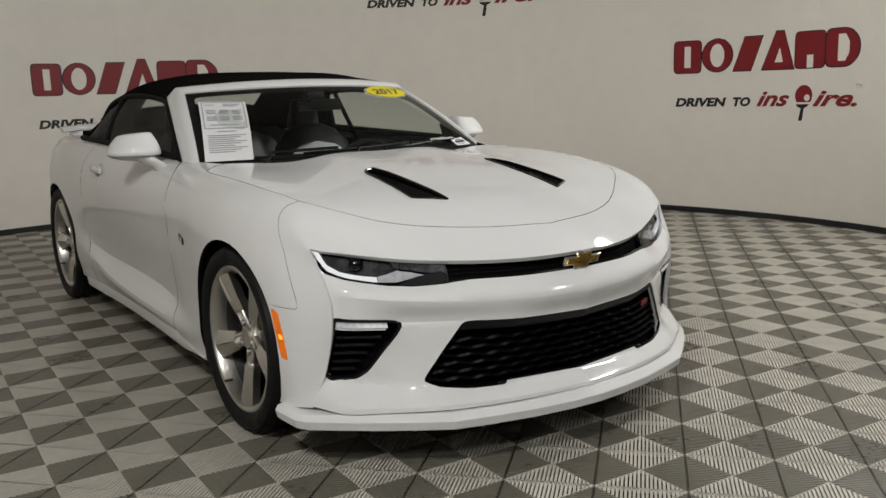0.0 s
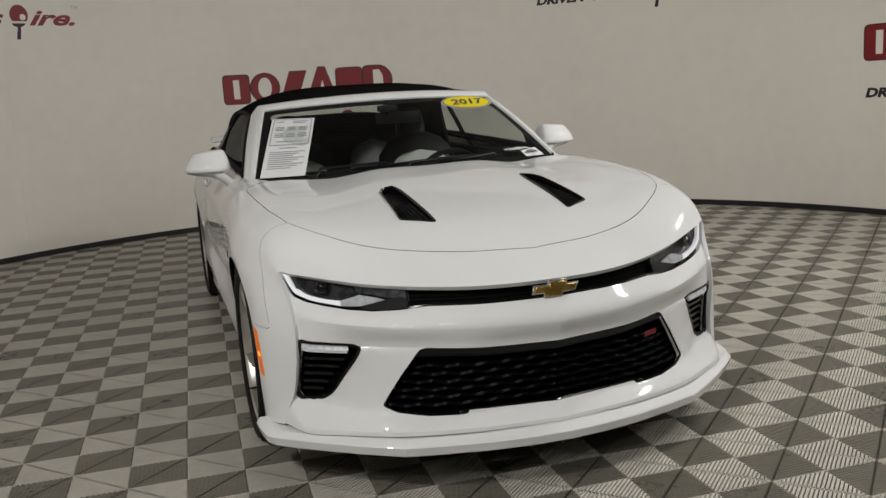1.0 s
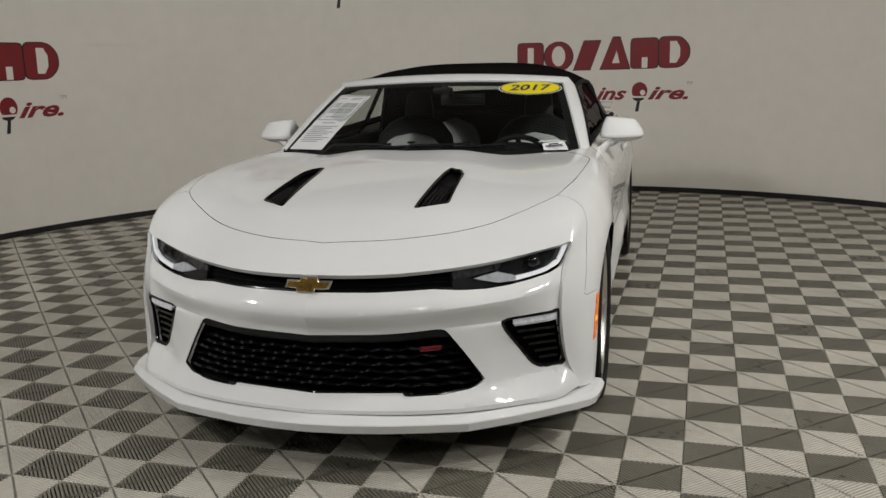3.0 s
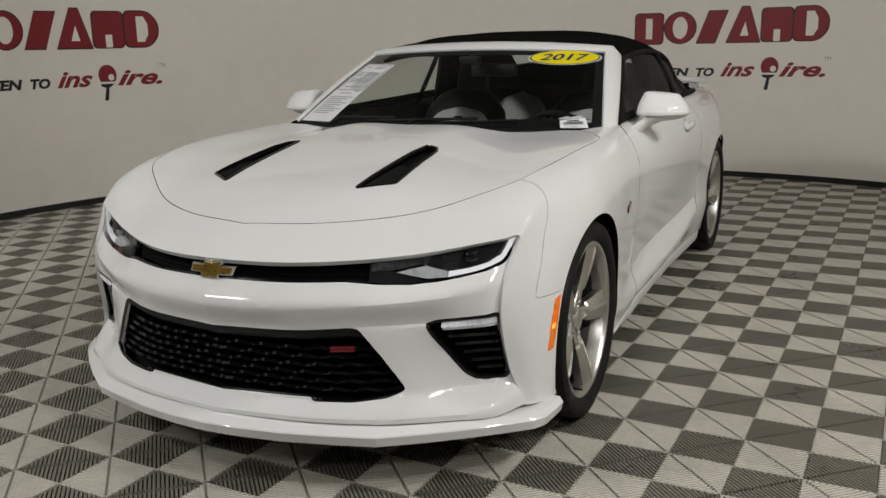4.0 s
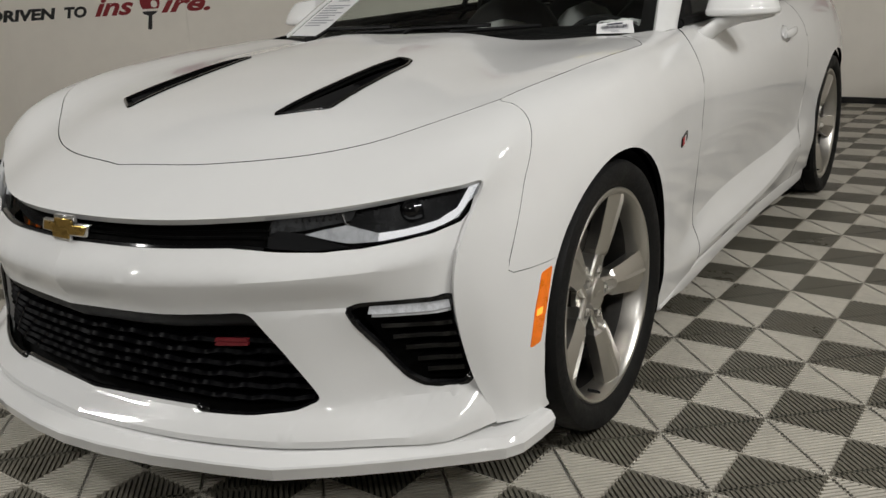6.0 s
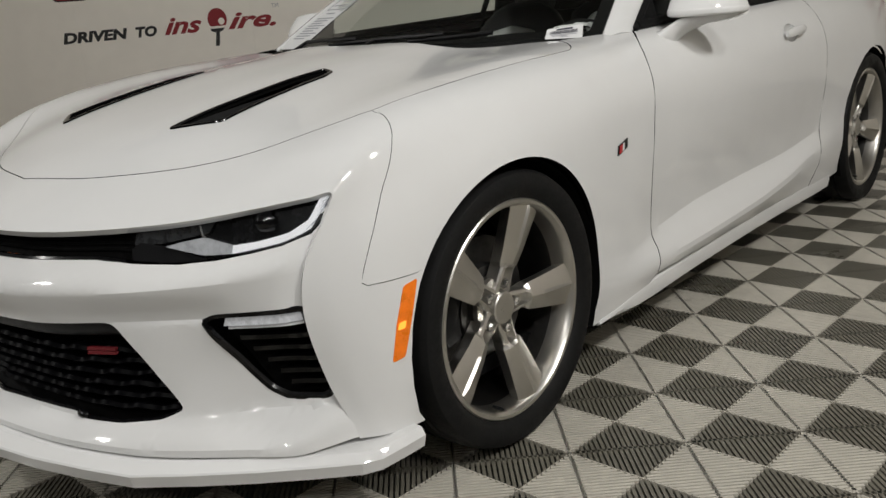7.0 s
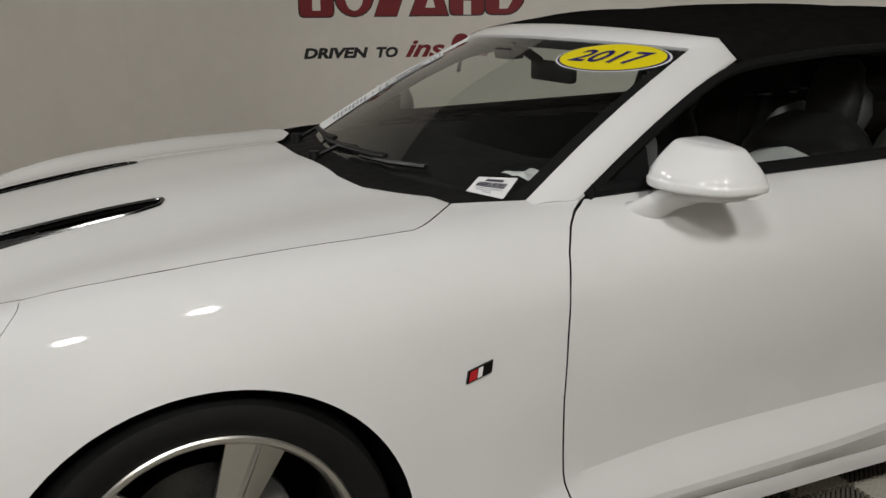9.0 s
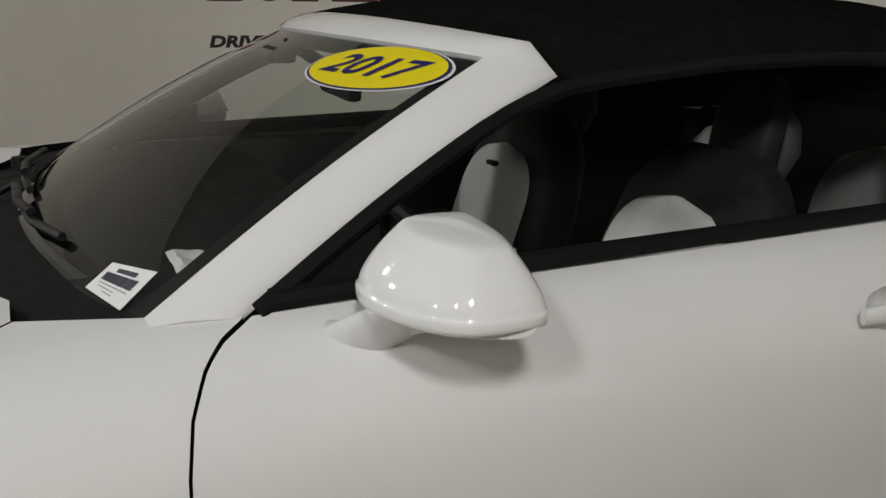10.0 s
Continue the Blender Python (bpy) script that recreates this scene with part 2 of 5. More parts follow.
def tube(bm, path, r, n=8, closed=False, slot=0, flat=1.0):
    """A round bar along a path of points."""
    path = [Vector(p) for p in path]
    rings, up = [], None
    for i, p in enumerate(path):
        a = path[i - 1] if i or closed else path[i]
        b = path[(i + 1) % len(path)] if i + 1 < len(path) or closed else path[i]
        d = (b - a).normalized()
        if up is None:
            up = Vector((0, 0, 1)) if abs(d.z) < 0.9 else Vector((1, 0, 0))
        up = (up - d * up.dot(d)).normalized()
        side = d.cross(up)
        rad = r(i / max(1, len(path) - 1)) if callable(r) else r
        rings.append([bm.verts.new(p + side * math.cos(2 * math.pi * k / n) * rad + up * math.sin(2 * math.pi * k / n) * rad * flat) for k in range(n)])
    for i in range(len(rings) - (0 if closed else 1)):
        a, b = rings[i], rings[(i + 1) % len(rings)]
        for k in range(n):
            f = bm.faces.new((a[k], a[(k + 1) % n], b[(k + 1) % n], b[k]))
            f.material_index = slot
    if not closed:
        for ring in (rings[0][::-1], rings[-1]):
            f = bm.faces.new(ring)
            f.material_index = slot
    bmesh.ops.recalc_face_normals(bm, faces=bm.faces[:])
    return rings


def loft(bm, rings, closed=True, caps=True, slot=0):
    """Skins rings of equally many points."""
    made = [[bm.verts.new(p) for p in ring] for ring in rings]
    n = len(made[0])
    for a, b in zip(made, made[1:]):
        for k in range(n if closed else n - 1):
            f = bm.faces.new((a[k], a[(k + 1) % n], b[(k + 1) % n], b[k]))
            f.material_index = slot
    if caps:
        for ring in (made[0][::-1], made[-1]):
            f = bm.faces.new(ring)
            f.material_index = slot
    bmesh.ops.recalc_face_normals(bm, faces=bm.faces[:])
    return made


def plate(bm, outline, place, depth=0.002, slot=0):
    """A thin plate with that 2D outline; place(u, v, w) gives the points, w metres off the surface."""
    top = [bm.verts.new(place(u, v, depth)) for u, v in outline]
    low = [bm.verts.new(place(u, v, 0.0)) for u, v in outline]
    fs = [bm.faces.new(top), bm.faces.new(low[::-1])]
    for k in range(len(top)):
        fs.append(bm.faces.new((top[k], low[k], low[(k + 1) % len(top)], top[(k + 1) % len(top)])))
    for f in fs:
        f.material_index = slot
    bmesh.ops.recalc_face_normals(bm, faces=fs)
    return fs


def letters(text, size, shear=0.0, bold=0.0):
    """The outlines of a word as a flat mesh in x, y, left-aligned on its base line; and its width."""
    cu = bpy.data.curves.new("word", "FONT")
    cu.body, cu.size, cu.shear, cu.offset = text, size, shear, bold
    cu.resolution_u = 3
    ob = bpy.data.objects.new("word", cu)
    scene.collection.objects.link(ob)
    dg = bpy.context.evaluated_depsgraph_get()
    me = bpy.data.meshes.new_from_object(ob.evaluated_get(dg))
    bm = bmesh.new()
    bm.from_mesh(me)
    bpy.data.objects.remove(ob)
    bpy.data.curves.remove(cu)
    bpy.data.meshes.remove(me)
    xs = [v.co.x for v in bm.verts]
    return bm, min(xs), max(xs)

# ---- the studio ----
def arc(deg, r=RADIUS, z=0.0):
    a = radians(deg)
    return Vector((CENTRE.x + r * math.cos(a), CENTRE.y + r * math.sin(a), z))


def curved(bm, a0, a1, z0, z1, r0, r1, step=2.5, slot=0):
    """A piece of the round wall between two angles, from radius r0 (inside) to r1."""
    n = max(1, math.ceil((a1 - a0) / step))
    rings = []
    for k in range(n + 1):
        a = a0 + (a1 - a0) * k / n
        rings.append([arc(a, r0, z0), arc(a, r0, z1), arc(a, r1, z1), arc(a, r1, z0)])
    loft(bm, rings, slot=slot)


ARC0, ARC1 = -37.0, 217.0
wall_round = tagged(empty("wall_round"), "warm white round studio wall with printed signs", "wall", kind="structure")
bm = bmesh.new()
curved(bm, ARC0, ARC1, -0.02, CEILING, RADIUS + 0.006, RADIUS + 0.14)
part("core", bm, M["wall"], wall_round)
seam = [16.6 + 17.7 * k for k in range(-4, 12)]
for z0, z1, shift in ((0.050, 1.6062, 0.0), (1.607, CEILING, 0.0)):
    cuts = [ARC0] + [s + shift for s in seam if ARC0 + 2 < s + shift < ARC1 - 2] + [ARC1]
    for a0, a1 in zip(cuts, cuts[1:]):
        bm = bmesh.new()
        curved(bm, a0 + 0.004, a1 - 0.004, z0, z1, RADIUS, RADIUS + 0.0055)
        part("panel", bm, M["wall"], wall_round, sharp=30)
bm = bmesh.new()
curved(bm, ARC0, ARC1, 0.0, 0.050, RADIUS - 0.014, RADIUS + 0.005)
tagged(part("baseboard", bm, M["base"]), "black rubber baseboard along the round wall", "baseboard", kind="structure")

west, east, back = arc(ARC1).x, arc(ARC0).x, -6.2
y_end = arc(ARC0).y
for name, x0, x1, y0, y1 in (("wall_west", west - 0.14, west, back, y_end), ("wall_east", east, east + 0.14, back, y_end), ("wall_back", west - 0.14, east + 0.14, back - 0.14, back)):
    bm = bmesh.new()
    box(bm, x0, x1, y0, y1, -0.02, CEILING)
    tagged(part(name, bm, M["hall"]), "plain grey hall wall", "wall", kind="structure")
bm = bmesh.new()
box(bm, -5.2, 5.6, back - 0.2, 6.4, CEILING, CEILING + 0.1)
tagged(part("ceiling", bm, M["ceiling"]), "dark grey ceiling with round spotlights", "ceiling", kind="structure")

def build_lamps():
    first = None
    for x, y, share in LAMPS:
        lamp = tagged(empty("ceiling_lamp", x, y, CEILING), "round white ceiling spotlight, unseen, switched on", "lamp", "ceiling spotlights")
        m = Matrix.Translation((-x, -y, -CEILING)) @ spotlight(x, y, LAMP_POWER * share)
        if first is None:
            turn = Matrix.Rotation(radians(90), 4, "Y")
            bm = bmesh.new()
            lathe(bm, [(0.23, 0.02), (0.26, 0.02), (0.262, -0.01), (0.25, -0.09), (0.20, -0.12), (0.001, -0.125)], 40, turn)
            housing = mesh_of("housing", bm, M["white"])
            bm = bmesh.new()
            bmesh.ops.create_circle(bm, cap_ends=True, radius=0.233, segments=40)
            bmesh.ops.reverse_faces(bm, faces=bm.faces[:])
            face = mesh_of("diffuser", bm, M["bulb"])
            bm = bmesh.new()
            tube(bm, [(0, 0, 0), (0, 0, -0.20)], 0.014, 10)
            lathe(bm, [(0.001, 0.0), (0.05, 0.0), (0.05, 0.015), (0.001, 0.02)], 20, turn)
            stem = mesh_of("stem", bm, M["white"])
            first = (housing, face, stem)
        for name, me, at in (("housing", first[0], m), ("diffuser", first[1], m @ Matrix.Translation((0, 0, -0.008))), ("stem", first[2], Matrix())):
            o = new(name, me)
            o.parent, o.matrix_basis = lamp, at


build_lamps()


# ---- signs printed on the wall ----
def on_wall(deg0):
    """Places sign coordinates (metres to the right, up) on the wall, starting at that angle."""
    return lambda u, v, w: arc(deg0 - math.degrees(u / RADIUS), RADIUS - 0.001 - w, v)


def wrap(bm, place, u0, v0, depth=0.0012):
    for v in bm.verts:
        v.co = place(u0 + v.co.x, v0 + v.co.y, depth)
    bmesh.ops.recalc_face_normals(bm, faces=bm.faces[:])
    return bm


def word(sign, name, text, place, u0, u1, v0, size, mat, shear=0.0, bold=0.0):
    bm, x0, x1 = letters(text, size, shear, bold)
    for v in bm.verts:
        v.co.x = (v.co.x - x0) * (u1 - u0) / (x1 - x0)
    part(name, wrap(bm, place, u0, v0), mat, sign)


def ring(w, h, n=22):
    return [(0.5 + w * math.cos(2 * math.pi * k / n), 0.5 + h * math.sin(2 * math.pi * k / n)) for k in range(n)]


# six plain blocks: from and to along the wall, height, outline and the gap in it
SLOT = [(0.38, 0.16), (0.62, 0.16), (0.62, 0.84), (0.38, 0.84)]
BLOCKS = [
    (0.0, 0.262, 0.285, rounded([(0, 0), (1, 0), (1, 1), (0, 1)], 0.16), SLOT),
    (0.278, 0.572, 0.29, ring(0.5, 0.5), ring(0.24, 0.36)),
    (0.585, 0.862, 0.29, [(0, 0), (0.62, 0), (1, 1), (0.38, 1)], None),
    (0.862, 1.165, 0.318, [(0, 0), (1, 0), (0.66, 1), (0.42, 1)], [(0.40, 0.18), (0.66, 0.18), (0.55, 0.58)]),
    (1.178, 1.450, 0.295, rounded([(0, 0), (1, 0), (1, 1), (0, 1)], 0.16), [(0.40, 0.0), (0.62, 0.0), (0.62, 0.36), (0.40, 0.36)]),
    (1.462, 1.765, 0.30, rounded([(0, 0), (0.72, 0), (1, 0.3), (1, 0.7), (0.72, 1), (0, 1)], 0.2), [(0.36, 0.14), (0.58, 0.14), (0.70, 0.35), (0.70, 0.65), (0.58, 0.86), (0.36, 0.86)]),
]


def build_sign(deg0, z0):
    """One sign: a row of six plain red blocks over the slogan with a red bat."""
    sign = tagged(empty("wall_sign", *arc(deg0 - 11, RADIUS, z0)), "dark red blocks over black and red slogan on the wall", "sign", "wall signs", kind="structure")
    back = Matrix.Translation(-sign.location)
    place = lambda u, v, w: back @ on_wall(deg0)(u, v + z0, w)
    for u0, u1, h, outer, hole in BLOCKS:
        v0 = 0.308 + 0.007 * u0
        lay = lambda a, b: (u0 + (u1 - u0) * a, v0 + h * b)
        grow = lambda a, b: lay(0.5 + (a - 0.5) * 1.07, 0.5 + (b - 0.5) * 1.06)
        edge = part("block_edge", sheet(lambda a, b: place(a, b, 0.0006), [grow(*p) for p in outer], [], 0.06, out=place(u0, v0, 1) - place(u0, v0, 0)), M["black_print"], sign)
        face = sheet(lambda a, b: place(a, b, 0.0014), [lay(*p) for p in outer], [], 0.06, out=place(u0, v0, 1) - place(u0, v0, 0))
        part("block", face, M["red"], sign)
        if hole:
            part("gap", sheet(lambda a, b: place(a, b, 0.0022), [lay(*p) for p in hole], [], 0.06, out=place(u0, v0, 1) - place(u0, v0, 0)), M["wall"], sign)
    word(sign, "slogan_black", "DRIVEN", place, 0.016, 0.525, 0.0, 0.104, M["black_print"], 0.2, 0.005)
    word(sign, "slogan_black", "TO", place, 0.59, 0.762, 0.0, 0.104, M["black_print"], 0.2, 0.005)
    word(sign, "slogan_red", "ins", place, 0.82, 1.138, 0.0, 0.185, M["red"], 0.4, 0.0055)
    word(sign, "slogan_red", "ire.", place, 1.355, 1.768, 0.0, 0.185, M["red"], 0.4, 0.0055)
    word(sign, "small_mark", "TM", place, 1.745, 1.806, 0.14, 0.05, M["ink"])
    bm = bmesh.new()
    head = [(1.271 + 0.081 * math.cos(a), 0.085 + 0.088 * math.sin(a)) for a in (2 * math.pi * k / 28 for k in range(28)) if math.sin(a) > -0.72]
    bm.faces.new([bm.verts.new(place(a, b, 0.0012)) for a, b in head])
    part("bat_head", bm, M["red"], sign)
    bm = bmesh.new()
    bm.faces.new([bm.verts.new(place(1.303 + 0.027 * math.cos(a), 0.066 + 0.028 * math.sin(a), 0.003)) for a in (2 * math.pi * k / 18 for k in range(18))])
    part("ball", bm, M["wall"], sign)
    bm = bmesh.new()
    grip = [(u + 0.166, v) for u, v in [(1.035, 0.012), (1.045, -0.008), (1.082, -0.022), (1.062, -0.125), (1.088, -0.13), (1.098, -0.12), (1.112, -0.02), (1.14, -0.008), (1.16, 0.012)]]
    bm.faces.new([bm.verts.new(place(a, b, 0.0012)) for a, b in grip])
    part("bat_grip", bm, M["black_print"], sign)


for deg0, z0 in ((16.0, 1.0), (97.3, 0.958), (177.6, 1.0), (136.2, 2.08), (56.0, 2.08)):
    build_sign(deg0, z0)

# ---- the car: front to -y, left side to +x, front axle over the origin ----
car = tagged(empty("convertible_car", 0, 1.4, 0), "white two-door convertible with its black canvas roof closed", "car")
ORIGIN = Matrix.Translation((0, -1.4, 0))


def bodypart(name, bm, mats, parent=None, label="", sharp=38):
    bmesh.ops.transform(bm, matrix=ORIGIN, verts=bm.verts[:])
    return part(name, bm, mats, parent or car, label, sharp)


def bodypair(name, make, mats, parent=None, label="", sharp=38):
    bm = make()
    twin = mirrored(bm)
    return bodypart(name, bm, mats, parent, label, sharp), bodypart(name, twin, mats, parent, label, sharp)


NOSE = -0.846
# feature lines of the left half, from the middle of the bonnet over the shoulder to the sill: start y, then x(y) and z(y)
LINES = [
    (-0.846, [(-1, 0.0), (4, 0.0)],
     [(-0.846, 0.677), (-0.80, 0.706), (-0.72, 0.748), (-0.60, 0.800), (-0.45, 0.848), (-0.2, 0.897), (0.0, 0.926), (0.25, 0.952), (0.45, 0.966), (2.9, 1.0), (3.5, 0.99), (3.8, 0.95)]),
    (-0.800, [(-1, 0.27), (0.1, 0.27), (0.45, 0.245), (3.0, 0.27), (3.8, 0.24)],
     [(-0.80, 0.677), (-0.74, 0.715), (-0.62, 0.775), (-0.45, 0.842), (-0.2, 0.893), (0.0, 0.923), (0.25, 0.949), (0.45, 0.966), (2.9, 0.998), (3.5, 0.988), (3.8, 0.945)]),
    (-0.652, [(-1, 0.55), (-0.1, 0.55), (0.15, 0.51), (0.45, 0.455), (0.8, 0.46), (3.0, 0.55), (3.8, 0.48)],
     [(-0.652, 0.690), (-0.58, 0.737), (-0.47, 0.794), (-0.36, 0.836), (-0.15, 0.882), (0.0, 0.901), (0.25, 0.924), (0.45, 0.936), (0.7, 0.948), (2.9, 0.995), (3.5, 0.985), (3.8, 0.93)]),
    (-0.500, [(-0.5, 0.782), (-0.3, 0.790), (0.0, 0.800), (0.45, 0.800), (0.62, 0.785), (0.8, 0.775), (1.9, 0.782), (2.4, 0.788), (2.9, 0.775), (3.4, 0.71), (3.8, 0.60)],
     [(-0.5, 0.726), (-0.45, 0.778), (-0.4, 0.813), (-0.27, 0.860), (-0.1, 0.892), (0.1, 0.914), (0.25, 0.925), (0.45, 0.932), (0.8, 0.946), (1.9, 0.974), (2.4, 0.986), (2.9, 0.992), (3.4, 0.98), (3.8, 0.90)]),
    (-0.470, [(-0.47, 0.823), (-0.36, 0.845), (-0.15, 0.868), (0.05, 0.876), (0.45, 0.862), (0.8, 0.838), (1.9, 0.846), (2.4, 0.850), (2.8, 0.846), (3.3, 0.80), (3.8, 0.69)],
     [(-0.47, 0.733), (-0.42, 0.772), (-0.36, 0.803), (-0.15, 0.853), (0.05, 0.880), (0.45, 0.899), (0.8, 0.908), (1.9, 0.928), (2.8, 0.945), (3.4, 0.92), (3.8, 0.84)]),
    (-0.490, [(-0.49, 0.818), (-0.42, 0.85), (-0.3, 0.890), (-0.15, 0.913), (0.05, 0.923), (0.3, 0.915), (0.6, 0.900), (0.9, 0.890), (1.9, 0.893), (2.4, 0.897), (2.8, 0.896), (3.0, 0.885), (3.25, 0.85), (3.8, 0.72)],
     [(-0.49, 0.690), (-0.3, 0.728), (-0.1, 0.765), (0.1, 0.788), (0.5, 0.806), (0.9, 0.815), (1.9, 0.835), (2.8, 0.86), (3.8, 0.76)]),
    (-0.545, [(-0.545, 0.803), (-0.49, 0.838), (-0.42, 0.875), (-0.3, 0.908), (-0.1, 0.932), (0.05, 0.937), (0.3, 0.926), (0.6, 0.905), (0.9, 0.894), (1.9, 0.899), (2.4, 0.914), (2.8, 0.925), (3.0, 0.912), (3.25, 0.865), (3.8, 0.73)],
     [(-0.545, 0.600), (-0.3, 0.642), (0.0, 0.69), (0.4, 0.672), (0.9, 0.65), (1.9, 0.67), (2.8, 0.71), (3.8, 0.62)]),
    (-0.560, [(-0.56, 0.800), (-0.51, 0.842), (-0.42, 0.890), (-0.34, 0.911), (-0.1, 0.93), (0.1, 0.93), (0.4, 0.906), (0.6, 0.888), (0.8, 0.868), (1.15, 0.856), (1.5, 0.853), (2.0, 0.868), (2.4, 0.905), (2.8, 0.928), (3.0, 0.912), (3.2, 0.865), (3.8, 0.73)],
     [(-0.56, 0.505), (-0.3, 0.522), (0.0, 0.52), (0.4, 0.38), (0.59, 0.335), (0.8, 0.355), (1.15, 0.378), (1.5, 0.384), (1.8, 0.391), (2.1, 0.42), (2.4, 0.49), (3.8, 0.5)]),
    (-0.527, [(-0.527, 0.816), (-0.49, 0.858), (-0.42, 0.898), (-0.34, 0.914), (-0.1, 0.925), (0.1, 0.925), (0.4, 0.906), (0.6, 0.898), (0.8, 0.897), (1.5, 0.903), (2.1, 0.906), (2.8, 0.922), (3.0, 0.905), (3.2, 0.855), (3.8, 0.71)],
     [(-0.527, 0.330), (-0.3, 0.352), (0.0, 0.36), (0.4, 0.275), (0.8, 0.254), (1.5, 0.274), (1.8, 0.300), (2.1, 0.345), (2.4, 0.350), (2.8, 0.345), (3.8, 0.34)]),
    (-0.500, [(-0.5, 0.856), (-0.45, 0.886), (-0.38, 0.902), (0.0, 0.90), (0.4, 0.891), (0.8, 0.877), (1.2, 0.868), (1.6, 0.866), (1.9, 0.872), (2.3, 0.886), (2.8, 0.88), (3.0, 0.87), (3.2, 0.82), (3.8, 0.70)],
     [(-0.5, 0.216), (-0.38, 0.206), (0.0, 0.19), (0.4, 0.178), (0.8, 0.188), (1.9, 0.195), (2.3, 0.2), (3.8, 0.25)]),
]
LINE_F = [(y0 - NOSE, smooth_line(xs), smooth_line(zs)) for y0, xs, zs in LINES]
SPAN = 0.11     # metres of the flat pattern between two lines


CREASE = 7


def smooth_step(t, lo, hi):
    t = max(0.0, min(1.0, (t - lo) / (hi - lo)))
    return t * t * (3 - 2 * t)


def skin(su, v):
    """The outer skin of the left half: su is the flat distance across (SPAN a line), v runs back from the nose."""
    s = su / SPAN
    i = max(0, min(len(LINES) - 2, int(math.floor(s))))
    t = s - i
    pts = []
    for k in range(i - 1, i + 3):
        j = abs(k) if k < len(LINES) else len(LINES) - 1
        shift, fx, fz = LINE_F[j]
        y = v + shift * (max(0.0, 0.15 - v) / 0.996) ** 1.6
        x, z = fx(y), fz(y)
        if k >= len(LINES):
            z -= 0.1 * (k - len(LINES) + 1)
        pts.append(Vector((-x if k < 0 else x, y, z)))
    a, b, c, d = pts
    hard = smooth_step(v, 0.42, 0.62) * (1 - smooth_step(v, 2.05, 2.3)) * 0.35     # the low crease along the door
    if hard > 0 and i == CREASE - 1:
        d = d.lerp(c + (c - b), hard)
    if hard > 0 and i == CREASE:
        a = a.lerp(b - (c - b), hard)
    # chord-length spline, so that close lines make a tight crease and none overshoots
    t1 = max(1e-4, (b - a).length ** 0.5)
    t2 = t1 + max(1e-4, (c - b).length ** 0.5)
    t3 = t2 + max(1e-4, (d - c).length ** 0.5)
    q = t1 + (t2 - t1) * t
    a1, a2, a3 = a * ((t1 - q) / t1) + b * (q / t1), b * ((t2 - q) / (t2 - t1)) + c * ((q - t1) / (t2 - t1)), c * ((t3 - q) / (t3 - t2)) + d * ((q - t2) / (t3 - t2))
    b1, b2 = a1 * ((t2 - q) / t2) + a2 * (q / t2), a2 * ((t3 - q) / (t3 - t1)) + a3 * ((q - t1) / (t3 - t1))
    return b1 * ((t2 - q) / (t2 - t1)) + b2 * ((q - t1) / (t2 - t1))


GRID = [(su * SPAN / 4, v, skin(su * SPAN / 4, v)) for su in range(0, 37) for v in np.arange(NOSE, 3.8, 0.06)]


def find(axes, want):
    """The flat pattern place of the skin point with those two coordinates (axes 0, 1, 2 are x, y, z)."""
    i, j = axes
    lo = 3.5 * SPAN if axes == (1, 2) else -1
    su, v, _ = min((g for g in GRID if g[0] >= lo), key=lambda g: (g[2][i] - want[0]) ** 2 + (g[2][j] - want[1]) ** 2)
    for _ in range(12):
        p, h = skin(su, v), 1e-4
        e = (want[0] - p[i], want[1] - p[j])
        if abs(e[0]) + abs(e[1]) < 1e-5:
            break
        pu, pv = (skin(su + h, v) - p) / h, (skin(su, v + h) - p) / h
        det = pu[i] * pv[j] - pu[j] * pv[i]
        if abs(det) < 1e-6:
            break
        su += max(-0.05, min(0.05, (e[0] * pv[j] - e[1] * pv[i]) / det))
        v += max(-0.05, min(0.05, (e[1] * pu[i] - e[0] * pu[j]) / det))
        su = max(0.0, min(9 * SPAN, su))
    return su, v


def top(*pts):
    return [find((0, 1), p) for p in pts]


def side(*pts):
    return [find((1, 2), p) for p in pts]


def bow(pts, n=6):
    """A smooth open line through the given points."""
    out = []
    for i in range(len(pts) - 1):
        p = [Vector(pts[max(0, min(len(pts) - 1, i + k))]) for k in (-1, 0, 1, 2)]
        for k in range(n):
            t = k / n
            q = 0.5 * ((2 * p[1]) + (p[2] - p[0]) * t + (2 * p[0] - 5 * p[1] + 4 * p[2] - p[3]) * t * t + (3 * p[1] - p[0] - 3 * p[2] + p[3]) * t ** 3)
            out.append(tuple(q))
    return out + [tuple(pts[-1])]


def both_halves(bm, flat=True):
    """Joins the left half with its mirror image along the middle."""
    twin = mirrored(bm)
    me = bpy.data.meshes.new("half")
    twin.to_mesh(me)
    twin.free()
    bm.from_mesh(me)
    bpy.data.meshes.remove(me)
    bmesh.ops.remove_doubles(bm, verts=[v for v in bm.verts if abs(v.co.x) < 1e-4], dist=5e-4)
    return bm


def cut_middle(bm):
    """Takes the flange off the middle line of a half."""
    for v in bm.verts:
        if abs(v.co.x) < 2e-3:
            v.co.x = 0.0
    bad = [f for f in bm.faces if all(abs(v.co.x) < 3e-3 for v in f.verts)]
    bmesh.ops.delete(bm, geom=bad, context="FACES")
    return bm


# flanges in slot 1 are black: the shade in the panel gaps, as colour
GAP = 0.0022
SEAM_FRONT = [(0.0, -0.702), (0.165, -0.674), (0.29, -0.632), (0.41, -0.566), (0.52, -0.488), (0.62, -0.404), (0.70, -0.330), (0.750, -0.260)]
